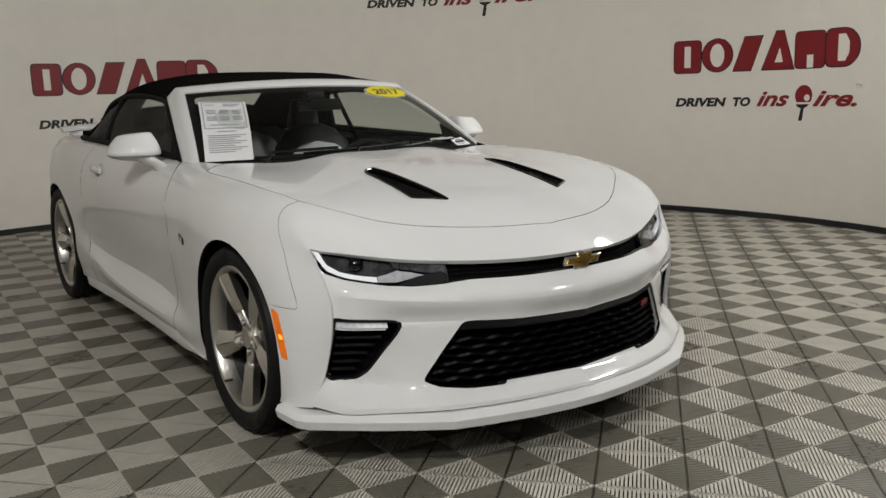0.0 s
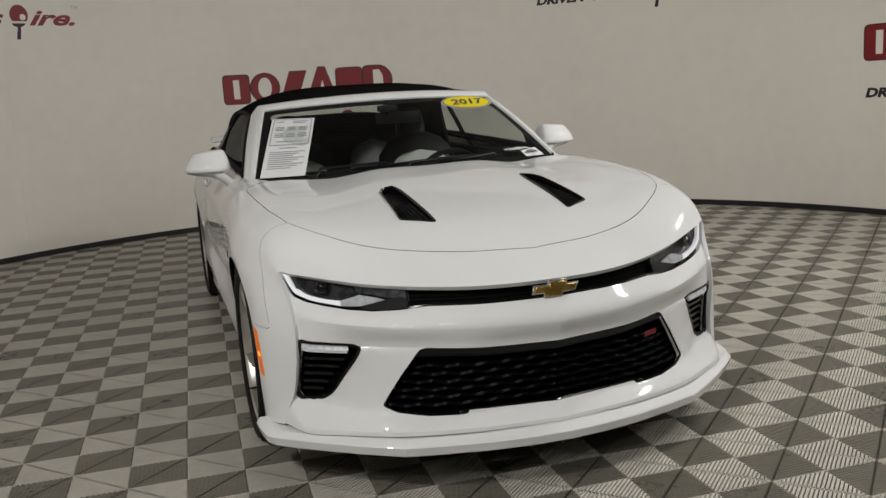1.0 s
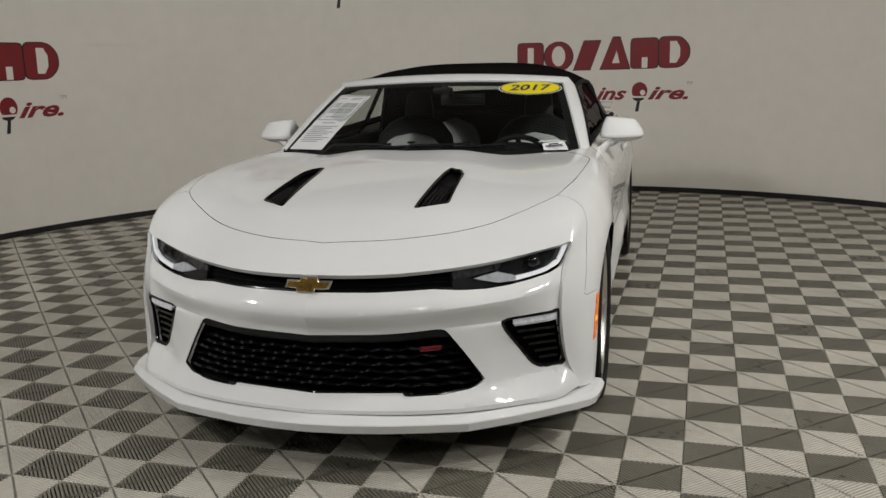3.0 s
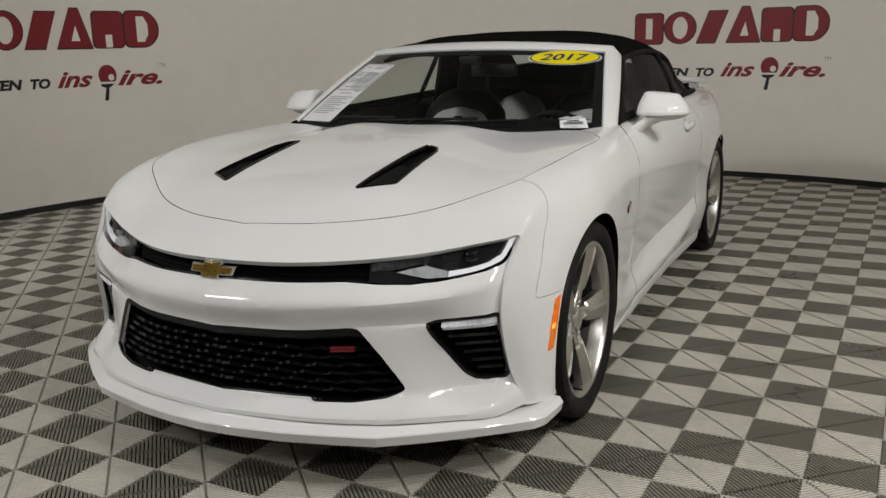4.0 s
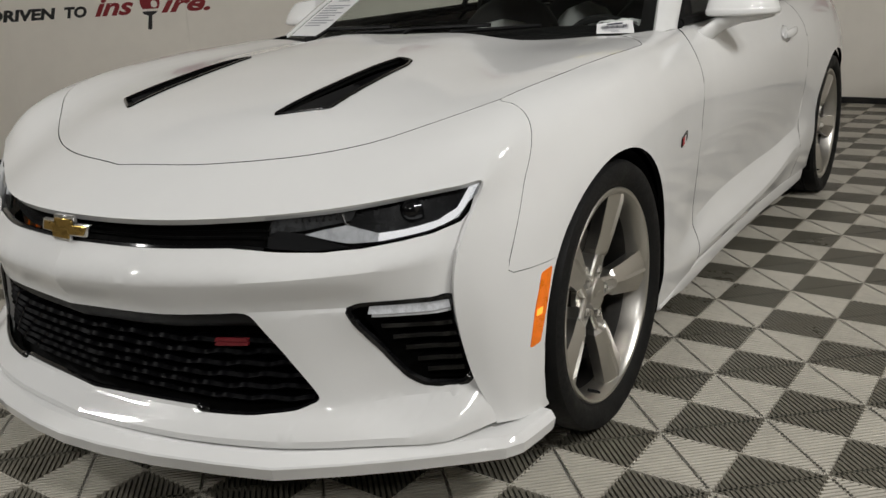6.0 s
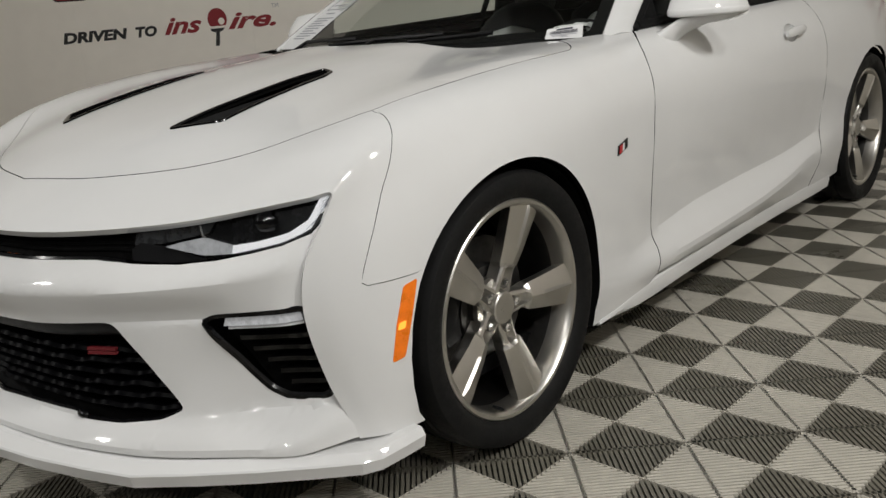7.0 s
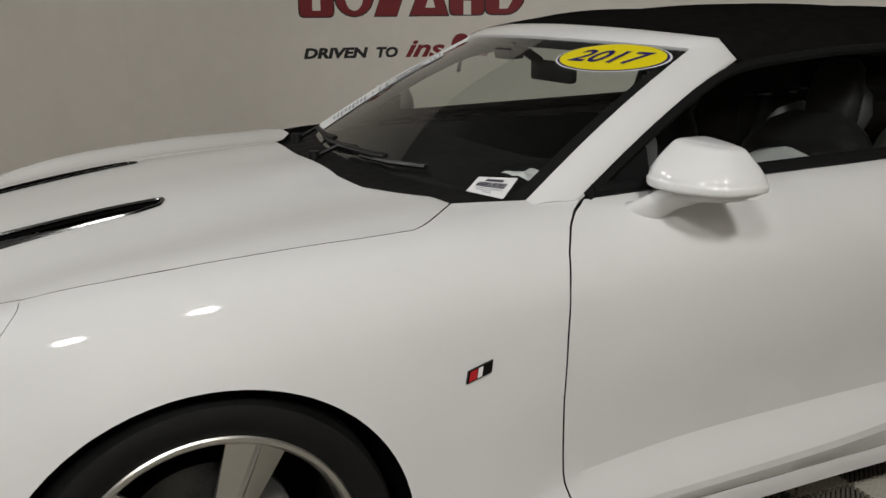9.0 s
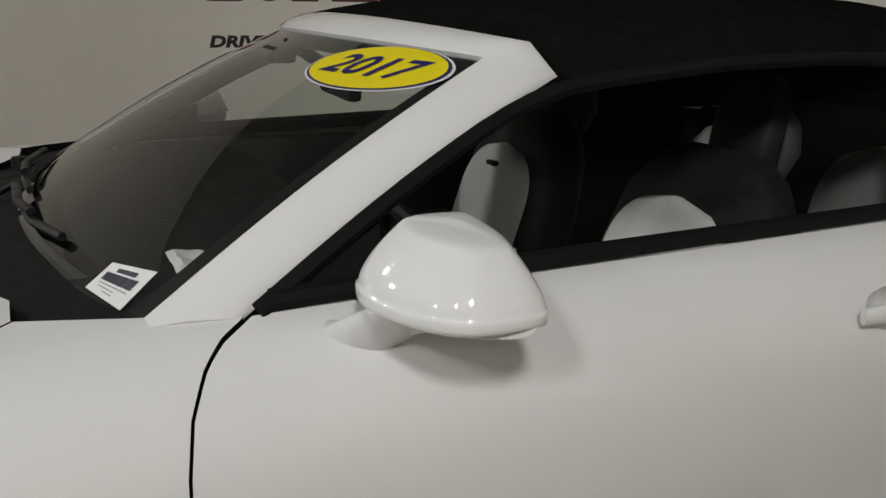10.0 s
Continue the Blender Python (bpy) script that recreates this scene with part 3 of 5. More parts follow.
SEAM_SIDE = [(0.750, -0.260), (0.783, -0.13), (0.801, 0.02), (0.811, 0.17), (0.815, 0.32), (0.812, 0.43)]
SEAM_REAR = [(0.797, 0.46), (0.745, 0.515), (0.69, 0.563), (0.60, 0.56), (0.50, 0.515), (0.42, 0.465), (0.33, 0.435), (0.2, 0.425), (0.0, 0.42)]
VENT = [(0.258, -0.455), (0.365, -0.38), (0.345, -0.03), (0.325, 0.02), (0.278, 0.035), (0.268, -0.06)]


def grown(line, d):
    """The line moved sideways by d (to its left)."""
    out = []
    for i, p in enumerate(line):
        a, b = Vector(line[max(0, i - 1)]), Vector(line[min(len(line) - 1, i + 1)])
        t = (b - a).normalized()
        out.append((p[0] - t.y * d, p[1] + t.x * d))
    return out


def hood_half():
    line = bow(SEAM_FRONT, 4)[:-1] + SEAM_SIDE + SEAM_REAR
    pat = top(*line)
    vent = rounded(top(*fine(VENT, 0.05)), 0.008, 2)
    bm = sheet(skin, pat, [vent], 0.022, 0.012, out=(0, -0.3, 1), slot=1)
    return cut_middle(bm)


hood = bodypart("hood", both_halves(hood_half()), [M["paint"], M["dark"]], None, "white bonnet with two black vents")


GILL = [(-0.306, 0.826), (-0.342, 0.770), (-0.379, 0.709), (-0.418, 0.638), (-0.452, 0.568)]
GILL_LOW = [(-0.458, 0.548), (-0.448, 0.5405), (-0.40, 0.540), (-0.345, 0.541)]


def nose_half():
    edge = [(k * SPAN / 4, NOSE) for k in range(0, 17)]
    seam = top(*grown(bow(SEAM_FRONT, 4), -GAP * 1.2)[::-1])
    seam = [p for p in seam if p[1] > NOSE]
    corner = top((0.757, -0.2700))[0]
    low = side(*[(y, z - 0.001) for y, z in GILL_LOW])
    gill = [corner] + bow(side(*[(y - 0.0008, z) for y, z in GILL]), 3)
    arch = side(*[(0.005 + 0.383 * math.cos(a), 0.335 + 0.383 * math.sin(a)) for a in (radians(d) for d in (147, 156, 166, 176, 186, 196, 204))])
    lower = [(9 * SPAN, arch[-1][1]), (9 * SPAN, NOSE), ]
    front = [(k * SPAN / 4, NOSE) for k in range(35, 16, -1)]
    # from the middle of the seam along the nose edge, down the front corner, the sill, the arch, the gill seam and back
    outline = [(0.0, NOSE)] + edge[1:] + front[::-1] + lower[::-1] + arch[::-1] + low[::-1] + gill[::-1] + seam
    return cut_middle(sheet(skin, outline, [], 0.02, 0.016, out=(0.3, -1, 0.3)))


bumper = bodypart("front_bumper", both_halves(nose_half()), [M["paint"], M["dark"]], None, "white bumper skin round the nose")


def ring_arch(y0, d0, d1, n=36, r=0.383, z0=0.335):
    return [(y0 + r * math.cos(radians(d0 + (d1 - d0) * k / n)), z0 + r * math.sin(radians(d0 + (d1 - d0) * k / n))) for k in range(n + 1)]


DOOR_FRONT = [(0.836, 0.947), (0.795, 0.93), (0.768, 0.905), (0.746, 0.86), (0.736, 0.80), (0.733, 0.70), (0.734, 0.54), (0.744, 0.41), (0.752, 0.34), (0.764, 0.30), (0.755, 0.222)]
DOOR_REAR = [(2.10, 0.21), (2.16, 0.30), (2.20, 0.45), (2.21, 0.62), (2.20, 0.78), (2.17, 0.90), (2.15, 0.978)]


def fender():
    sid = top(*[(x + GAP, y) for x, y in SEAM_SIDE])
    rear = top((0.7995, 0.4625), (0.7475, 0.5175), (0.6935, 0.566))
    cowl = top((0.712, 0.61), (0.745, 0.70), (0.772, 0.80))
    door = side(*grown(DOOR_FRONT, -GAP))
    sill = side((0.70, 0.186), (0.40, 0.178))
    arch = side(*ring_arch(0.005, -24, 147))
    low = side(*[(y, z + 0.001) for y, z in GILL_LOW[::-1]])
    gill = [top((0.7575, -0.2680))[0]] + bow(side(*[(y + 0.0008, z) for y, z in GILL]), 3)
    outline = sid + rear + cowl + door + sill + arch + low + gill[::-1]
    return sheet(skin, outline, [], 0.022, 0.014, out=(1, 0, 0.2), slot=1, lines=[[(CREASE * SPAN, v) for v in np.arange(0.46, 0.74, 0.02)]])


bodypair("fender", fender, [M["paint"], M["dark"]], None, "white front wing with a flared arch", 16)


CUP = rounded([(1.792, 0.832), (1.845, 0.822), (1.902, 0.834), (1.902, 0.880), (1.848, 0.892), (1.792, 0.878)], 0.028, 4)


def door():
    belt = side((2.0, 0.974), (1.5, 0.963), (1.1, 0.955))
    low = side((2.0, 0.213), (1.5, 0.212), (1.1, 0.215))
    outline = side(*grown(DOOR_FRONT, GAP)) + low[::-1] + side(*grown(DOOR_REAR, GAP)) + belt
    return sheet(skin, outline, [side(*CUP)], 0.024, 0.014, out=(1, 0, 0.1), slot=1, lines=[[(CREASE * SPAN, v) for v in np.arange(0.75, 2.2, 0.02)]])


bodypair("door", door, [M["paint"], M["dark"]], None, "white door with a sculpted lower crease", 16)


def quarter():
    arch = side(*ring_arch(2.811, 200, -22, 18, 0.388, 0.335))
    rear = [(s * SPAN, 3.78) for s in (9, 8, 7, 6, 5, 4, 3, 2, 1, 0)]
    deck = [(0.0, 3.0)] + top((0.45, 2.98), (0.68, 2.86), (0.755, 2.6))
    outline = side(*grown(DOOR_REAR, -GAP)[::-1]) + side((2.3, 0.2)) + arch + side((3.4, 0.235)) + rear + deck + side((2.4, 0.984))
    return cut_middle(sheet(skin, outline, [], 0.05, 0.014, out=(1, 0.5, 0.3), slot=1))


bodypair("quarter_panel", quarter, [M["paint"], M["dark"]], None, "white rear quarter panel")


def sill():
    bm = bmesh.new()
    rings = []
    for y in np.linspace(0.40, 2.34, 24):
        x = LINE_F[9][1](y)
        z = LINE_F[9][2](y)
        f = 0.25 + 0.75 * smooth_step(y, 0.40, 0.75)
        rings.append([(x - 0.006, y, z + 0.021 * f), (x + 0.002, y, z + 0.012 * f), (x + 0.004, y, z - 0.006), (x - 0.003, y, z - 0.040 * f), (x - 0.05, y, z - 0.055 * f), (x - 0.12, y, z - 0.03 * f), (x - 0.10, y, z + 0.021 * f)])
    loft(bm, rings)
    return bm


bodypair("side_skirt", sill, M["paint"], None, "white side skirt under the door", 25)

# ---- front fascia: y over (x, z), by rows from the lamp band down to the lip ----
ROWS = [
    ([(0.0, -0.866, 0.622), (0.2, -0.842, 0.622), (0.40, -0.765, 0.622), (0.47, -0.727, 0.612), (0.56, -0.672, 0.606), (0.70, -0.588, 0.625), (0.79, -0.517, 0.655), (0.83, -0.475, 0.70)]),
    ([(0.0, -0.908, 0.552), (0.2, -0.886, 0.556), (0.44, -0.800, 0.563), (0.62, -0.692, 0.572), (0.74, -0.600, 0.583), (0.83, -0.525, 0.595)]),
    ([(0.0, -0.907, 0.546), (0.2, -0.885, 0.550), (0.44, -0.799, 0.557), (0.62, -0.691, 0.566), (0.74, -0.599, 0.577), (0.83, -0.527, 0.589)]),
    ([(0.0, -0.880, 0.484), (0.25, -0.853, 0.487), (0.44, -0.773, 0.493), (0.61, -0.667, 0.494), (0.73, -0.605, 0.499), (0.83, -0.535, 0.508)]),
    ([(0.0, -0.881, 0.476), (0.25, -0.854, 0.479), (0.44, -0.776, 0.485), (0.61, -0.673, 0.486), (0.73, -0.611, 0.491), (0.83, -0.538, 0.500)]),
    ([(0.0, -0.872, 0.37), (0.25, -0.848, 0.375), (0.50, -0.748, 0.38), (0.65, -0.634, 0.39), (0.76, -0.558, 0.39), (0.83, -0.525, 0.40)]),
    ([(0.0, -0.856, 0.272), (0.30, -0.826, 0.276), (0.56, -0.722, 0.290), (0.70, -0.590, 0.30), (0.79, -0.532, 0.305), (0.83, -0.515, 0.31)]),
    ([(0.0, -0.912, 0.226), (0.25, -0.882, 0.226), (0.49, -0.812, 0.224), (0.70, -0.685, 0.221), (0.80, -0.607, 0.219), (0.86, -0.535, 0.216)]),
    ([(0.0, -0.912, 0.200), (0.25, -0.882, 0.200), (0.49, -0.812, 0.200), (0.70, -0.685, 0.200), (0.80, -0.607, 0.200), (0.86, -0.535, 0.200)]),
]
def corner_at(z):
    """Where the skin's front corner stands at that height."""
    pts = [skin(k * SPAN / 4, NOSE) for k in range(16, 37)]
    ys = smooth_line(sorted((p.z, p.y) for p in pts))
    xs = smooth_line(sorted((p.z, p.x) for p in pts))
    return xs(z), ys(z)


for row in ROWS:
    x, y, z = row[-1]
    cx, cy = corner_at(max(0.22, z))
    row[:] = [p for p in row if p[0] < cx - 0.012] + [(cx, cy + 0.001, z), (cx + 0.03, cy + 0.05, z)]
ROW_F = [(smooth_line([(x, y) for x, y, z in r]), smooth_line([(x, z) for x, y, z in r])) for r in ROWS]


EDGE_AT = smooth_line([(z, corner_at(z)[0]) for z in np.linspace(0.22, 0.72, 26)])


def fascia(x, z, w=0.0):
    ax = abs(x)
    keys = sorted((fz(ax), fy(ax)) for fy, fz in ROW_F)
    edge = EDGE_AT(z)
    fold = 0.019 * smooth_step(ax, edge - 0.040, edge - 0.006) * smooth_step(z, 0.25, 0.31)     # the face dips behind the corner's edge
    return Vector((x, smooth_line(keys)(z) + fold + w, z))


CORNER = [(corner_at(z)[0] + 0.006, z) for z in (0.700, 0.675, 0.65, 0.625, 0.600, 0.55, 0.505, 0.46, 0.42, 0.375, 0.33, 0.295, 0.26, 0.235, 0.2215)]
GRILLE = [(0.0, 0.268), (0.30, 0.277), (0.325, 0.266), (0.43, 0.268), (0.52, 0.279), (0.563, 0.300), (0.50, 0.402), (0.442, 0.487), (0.42, 0.492), (0.20, 0.485), (0.0, 0.480)]
GRILLE_ALL = GRILLE + [(-x, z) for x, z in GRILLE[::-1][1:-1]]
FOG = [(0.605, 0.488), (0.625, 0.501), (0.785, 0.512), (0.7885, 0.50), (0.802, 0.318), (0.79, 0.306), (0.725, 0.309), (0.695, 0.332)]


def front_face():
    up = [(x, ROW_F[0][1](x)) for x in (0, 0.1, 0.2, 0.3, 0.4, 0.44, 0.47, 0.5, 0.56, 0.63, 0.7, 0.75, 0.79, 0.81)]
    low = [(x, ROW_F[7][1](x) - 0.0078) for x in (0.80, 0.7, 0.6, 0.49, 0.35, 0.2, 0)]
    half = up + CORNER + low
    outer = half + [(-x, z) for x, z in half[::-1][1:-1]]
    fog2 = [(-x, z) for x, z in FOG]
    creases = [[(x, ROW_F[r][1](abs(x))) for x in np.linspace(-0.79, 0.79, 80)] for r in (1, 2, 3, 4)] + [[(x, ROW_F[6][1](abs(x)) * (1 - t) + ROW_F[7][1](abs(x)) * t) for x in np.linspace(-0.77, 0.77, 110)] for t in (0.15, 0.4, 0.65, 0.9)] + [[(0.0, z) for z in np.linspace(0.23, 0.615, 24)]]
    bm = sheet(fascia, outer, [rounded(GRILLE_ALL, 0.012, 3), rounded(FOG, 0.012, 3), rounded(fog2, 0.012, 3)], 0.016, 0.02, out=(0, -1, 0), lines=creases)
    bmesh.ops.split_edges(bm, edges=[e for e in bm.edges if all(abs(v.co.x) < 1e-4 for v in e.verts) and len(e.link_faces) == 2])
    return bm


bodypart("bumper_face", front_face(), M["paint"], None, "white front fascia with a creased chin", 24)


def lip():
    """The splitter: one profile swept along the chin."""
    plan = [(0.0, -0.925), (0.12, -0.915), (0.25, -0.893), (0.40, -0.852), (0.512, -0.814), (0.62, -0.738), (0.72, -0.665), (0.82, -0.585), (0.885, -0.527), (0.905, -0.495), (0.917, -0.44), (0.922, -0.385)]
    rise = smooth_line([(0, 0.0), (0.49, -0.006), (0.85, -0.010), (0.90, -0.012), (0.922, -0.004)])
    ext = smooth_line([(0.0, 0.036), (0.47, 0.034), (0.53, 0.036), (0.86, 0.020), (0.93, 0.012)])
    rings = []
    for i, (x, y) in enumerate(plan):
        a, b = Vector(plan[max(0, i - 1)]), Vector(plan[min(len(plan) - 1, i + 1)])
        if i == 0:
            a = Vector((-0.12, -0.915))
        d = (b - a).normalized()
        n = Vector((d.y, -d.x))
        e, h = ext(x), rise(x)
        prof = [(-0.10, 0.2165), (0.001, 0.2165), (0.006, 0.2145), (e, 0.204), (e + 0.003, 0.200), (e - 0.004, 0.172), (e - 0.010, 0.168), (-0.10, 0.168), (-0.10, 0.19)]
        rings.append([(x + n.x * o, y + n.y * o, z + h) for o, z in prof])
    bm = bmesh.new()
    loft(bm, rings)
    return cut_middle(bm)


bodypart("front_lip", both_halves(lip()), M["paint"], None, "white splitter lip along the chin", 14)


# ---- inside of the nose and the wheel houses ----
def belly():
    bm = bmesh.new()
    box(bm, -0.80, 0.80, -0.40, 0.40, 0.16, 0.20)
    box(bm, -0.62, 0.62, -0.62, 3.4, 0.15, 0.19)
    box(bm, -0.60, 0.60, -0.48, -0.44, 0.18, 0.70)
    box(bm, -0.86, 0.86, 0.42, 0.46, 0.18, 0.85)
    return bm


bodypart("underbody", belly(), M["dark"], None, "black underbody")


def wheel_house(y0):
    def make():
        bm = bmesh.new()
        rings = [[(x, y0 + r * math.cos(a), 0.335 + r * math.sin(a)) for x, r in ((0.60, 0.375), (0.86, 0.378), (0.90, 0.381))] for a in (radians(d) for d in range(-24, 205, 6))]
        loft(bm, rings, closed=False, caps=False)
        wall = [bm.verts.new((0.60, y0 + 0.375 * math.cos(radians(d)), 0.335 + 0.375 * math.sin(radians(d)))) for d in range(-24, 205, 6)]
        bm.faces.new(wall)
        return bm
    return make


for y0 in (0.005, 2.811):
    bodypair("wheel_house", wheel_house(y0), M["dark"], None, "black wheel house liner")

# ---- windscreen, roof and windows ----
def screen(u, v):
    """The windscreen: u from -1 (right) to 1 (left), v from 0 (foot) to 1 (head)."""
    a = Vector((0.748 * u, 0.548 + 0.152 * u * u, 0.930 + 0.004 * u * u))
    b = Vector((0.605 * u, 1.125 + 0.115 * u * u, 1.260 - 0.020 * u * u))
    p = a.lerp(b, v)
    belly = 0.022 * math.sin(math.pi * max(0, min(1, v))) * (1 - 0.5 * u * u)
    return p + Vector((0, -0.5, 0.86)) * belly


def on_screen(u, v, w):
    n = (screen(u + 0.01, v) - screen(u - 0.01, v)).cross(screen(u, v + 0.01) - screen(u, v - 0.01)).normalized()
    return screen(u, v) + n * w


frame_outline = [(-1, 0), (-0.5, 0), (0, 0), (0.5, 0), (1, 0), (1, 1), (0.5, 1), (0, 1), (-0.5, 1), (-1, 1)]
pane = bodypart("windscreen", sheet(screen, frame_outline, [], 0.12, out=(0, -0.6, 1)), M["glass"], None, "clear curved windscreen")
pane.visible_shadow = False
band_in = rounded([(-0.945, 0.05), (0.945, 0.05), (0.945, 0.925), (-0.945, 0.925)], 0.06, 4)
bodypart("screen_border", sheet(lambda u, v: on_screen(u, v, -0.003), frame_outline, [band_in], 0.1, out=(0, -0.6, 1)), M["dash"], None, "black printed border of the windscreen")


def pillar_line(t):
    """Inner (glass) and outer (door) edges of the left screen pillar, t from 0 at its foot to 1."""
    inner = screen(1.0, t)
    outer = Vector((0.777, 0.836, 0.946)).lerp(Vector((0.658, 1.346, 1.222)), t) + Vector((0.006, -0.004, 0.016)) * math.sin(math.pi * t)
    return inner, outer


def screen_frame():
    """The left half of the white frame: pillar and head rail."""
    rings = []
    for k in range(15):
        t = -0.02 + 1.0 * k / 14
        a, b = pillar_line(t)
        d = (pillar_line(t + 0.05)[0] - a).normalized()
        n = (b - a).cross(d).normalized()
        if n.x < 0:
            n = -n
        rings.append([a - n * 0.012, a + n * 0.008, a.lerp(b, 0.22) + n * 0.019, a.lerp(b, 0.55) + n * 0.022, a.lerp(b, 0.88) + n * 0.012, b + n * 0.002, b - n * 0.016, a.lerp(b, 0.5) - n * 0.02])
    corner = []
    for k in range(9):
        u = 1.0 - k / 8
        a = screen(u, 1.0)
        b = Vector((0.629 * u, 1.205 + 0.10 * u * u, 1.296 - 0.030 * u * u))
        n = Vector((0.25 * u, -0.45, 0.85)).normalized()
        corner.append([a - n * 0.012, a + n * 0.006, a.lerp(b, 0.22) + n * 0.011, a.lerp(b, 0.55) + n * 0.012, a.lerp(b, 0.88) + n * 0.008, b + n * 0.002, b - n * 0.016, a.lerp(b, 0.5) - n * 0.02])
    mid = [[Vector(p).lerp(Vector(q), 0.5) for p, q in zip(rings[-1], corner[0])]]
    bm = bmesh.new()
    loft(bm, rings + mid + corner)
    bm.faces.ensure_lookup_table()
    for k, f in enumerate(bm.faces):
        if k % 8 in (5, 6, 7):
            f.material_index = 1
    return cut_middle(bm)


bodypart("windscreen_frame", both_halves(screen_frame()), [M["paint"], M["black"]], None, "white windscreen pillars and head rail", 50)

ROOF_MID = smooth_line([(1.20, 1.295), (1.27, 1.310), (1.4, 1.327), (1.55, 1.339), (1.8, 1.349), (2.1, 1.351), (2.35, 1.338), (2.6, 1.272), (2.8, 1.15), (2.96, 1.01)])
EDGE_X = smooth_line([(1.20, 0.63), (1.36, 0.648), (1.6, 0.654), (1.85, 0.655), (2.1, 0.66), (2.3, 0.675), (2.45, 0.70), (2.58, 0.735), (2.75, 0.752), (2.96, 0.70)])
EDGE_Z = smooth_line([(1.20, 1.275), (1.30, 1.255), (1.37, 1.214), (1.46, 1.221), (1.58, 1.232), (1.7, 1.240), (1.9, 1.244), (2.1, 1.236), (2.3, 1.195), (2.45, 1.09), (2.58, 0.995), (2.75, 0.985), (2.96, 1.0)])


def canvas(u, y):
    front = 0.10 * u * u * max(0.0, 1 - (y - 1.20) / 0.25)
    zc, ze, xe = ROOF_MID(y), EDGE_Z(y + front), EDGE_X(y)
    z = zc - (zc - ze) * abs(u) ** 3.4
    sag = 0.004 * math.sin(y * 14.0) * (1 - u * u)
    return Vector((xe * math.copysign(abs(u) ** 0.92, u), y + front, z + sag))


REAR_PANE = (0.40, 2.52, 2.78)     # half width and length of the rear window


def rear_hole(bm):
    """Takes the rear window's faces out of a roof sheet."""
    w, y0, y1 = REAR_PANE
    bad = [f for f in bm.faces if abs(f.calc_center_median().x) < w and y0 < f.calc_center_median().y < y1]
    bmesh.ops.delete(bm, geom=bad, context="FACES")


def soft_roof():
    bm = bmesh.new()
    rows = [[canvas(-1 + 2 * k / 32, y) for k in range(33)] for y in np.linspace(1.205, 2.96, 48)]
    loft(bm, rows, closed=False, caps=False)
    bm.normal_update()
    if sum(f.normal.z for f in bm.faces) < 0:
        bmesh.ops.reverse_faces(bm, faces=bm.faces[:])
        bm.normal_update()
    rear_hole(bm)
    turn_in(bm, 0.02)
    return bm


def rear_glass():
    bm = bmesh.new()
    rows = [[canvas(-0.78 + 1.56 * k / 16, y) - Vector((0, 0, 0.016)) for k in range(17)] for y in np.linspace(2.36, 2.84, 12)]
    loft(bm, rows, closed=False, caps=False)
    return bm


rear_pane = bodypart("rear_window", rear_glass(), M["glass"], None, "clear rear window in the canvas")
rear_pane.visible_shadow = False
bodypart("soft_top", soft_roof(), M["canvas"], None, "taut black canvas roof")


def belt(y):
    return Vector((LINE_F[3][1](y) - 0.004, y, LINE_F[3][2](y) + 0.004))


def upper(y):
    """The upper edge of the left side window."""
    def pillar(q):
        return pillar_line((q - 0.836) / 0.51)[1]

    def edge(q):
        return Vector((EDGE_X(q) - 0.004, q, EDGE_Z(q) - 0.004))
    y0, y1 = 1.22, 1.50
    if y < y0:
        return pillar(y)
    if y > y1:
        return edge(y)
    t, h = (y - y0) / (y1 - y0), (y1 - y0) / 0.01
    m0, m1 = (pillar(y0) - pillar(y0 - 0.01)) * h, (edge(y1 + 0.01) - edge(y1)) * h
    q = pillar(y0) * (1 + 2 * t) * (1 - t) ** 2 + m0 * t * (1 - t) ** 2 + edge(y1) * t * t * (3 - 2 * t) + m1 * t * t * (t - 1)
    return Vector((q.x, y, q.z))


def window_seal():
    bm = bmesh.new()
    path = [belt(y) + Vector((0.004, 0, 0.009)) for y in np.linspace(2.56, 0.86, 30)]
    tube(bm, path, 0.017, 8, flat=0.9)
    path = [upper(y) + Vector((0.002, 0, -0.004)) for y in np.linspace(0.845, 2.55, 40)]
    tube(bm, path, 0.013, 8)
    tube(bm, [belt(2.095), upper(2.095)], 0.014, 6)
    return bm


bodypair("window_seal", window_seal, M["dash"], None, "black rubber window seals")


def side_pane(y0, y1):
    def make():
        bm = bmesh.new()
        rows = []
        for y in np.linspace(y0, y1, 16):
            a, b = belt(y) - Vector((0.006, 0, 0)), upper(y) - Vector((0.006, 0, 0))
            rows.append([a.lerp(b, k / 5) + Vector((0.012 * math.sin(math.pi * k / 5), 0, 0)) for k in range(6)])
        loft(bm, rows, closed=False, caps=False)
        return bm
    return make


for y0, y1, label in ((1.02, 2.088, "clear raised door window"), (2.102, 2.53, "clear rear quarter window")):
    for pane in bodypair("side_window", side_pane(y0, y1), M["side_glass"], None, label, 60):
        pane.visible_shadow = False


def sail():
    """The black triangle between pillar, door and window where the mirror stands."""
    bm = bmesh.new()
    p = [Vector((0.775, 0.85, 0.95)), Vector((0.768, 0.90, 0.951)), Vector((0.766, 1.02, 0.955)), Vector((0.740, 1.02, 1.04)), Vector((0.757, 0.93, 0.992))]
    top_ring = [q + Vector((0.006, 0, 0)) for q in p]
    loft(bm, [[q - Vector((0.015, 0, 0)) for q in p], top_ring])
    return bm


bodypair("mirror_triangle", sail, M["dash"], None, "black plastic mirror triangle")


def cowl():
    """The black scuttle between bonnet and windscreen."""
    bm = bmesh.new()
    rows = []
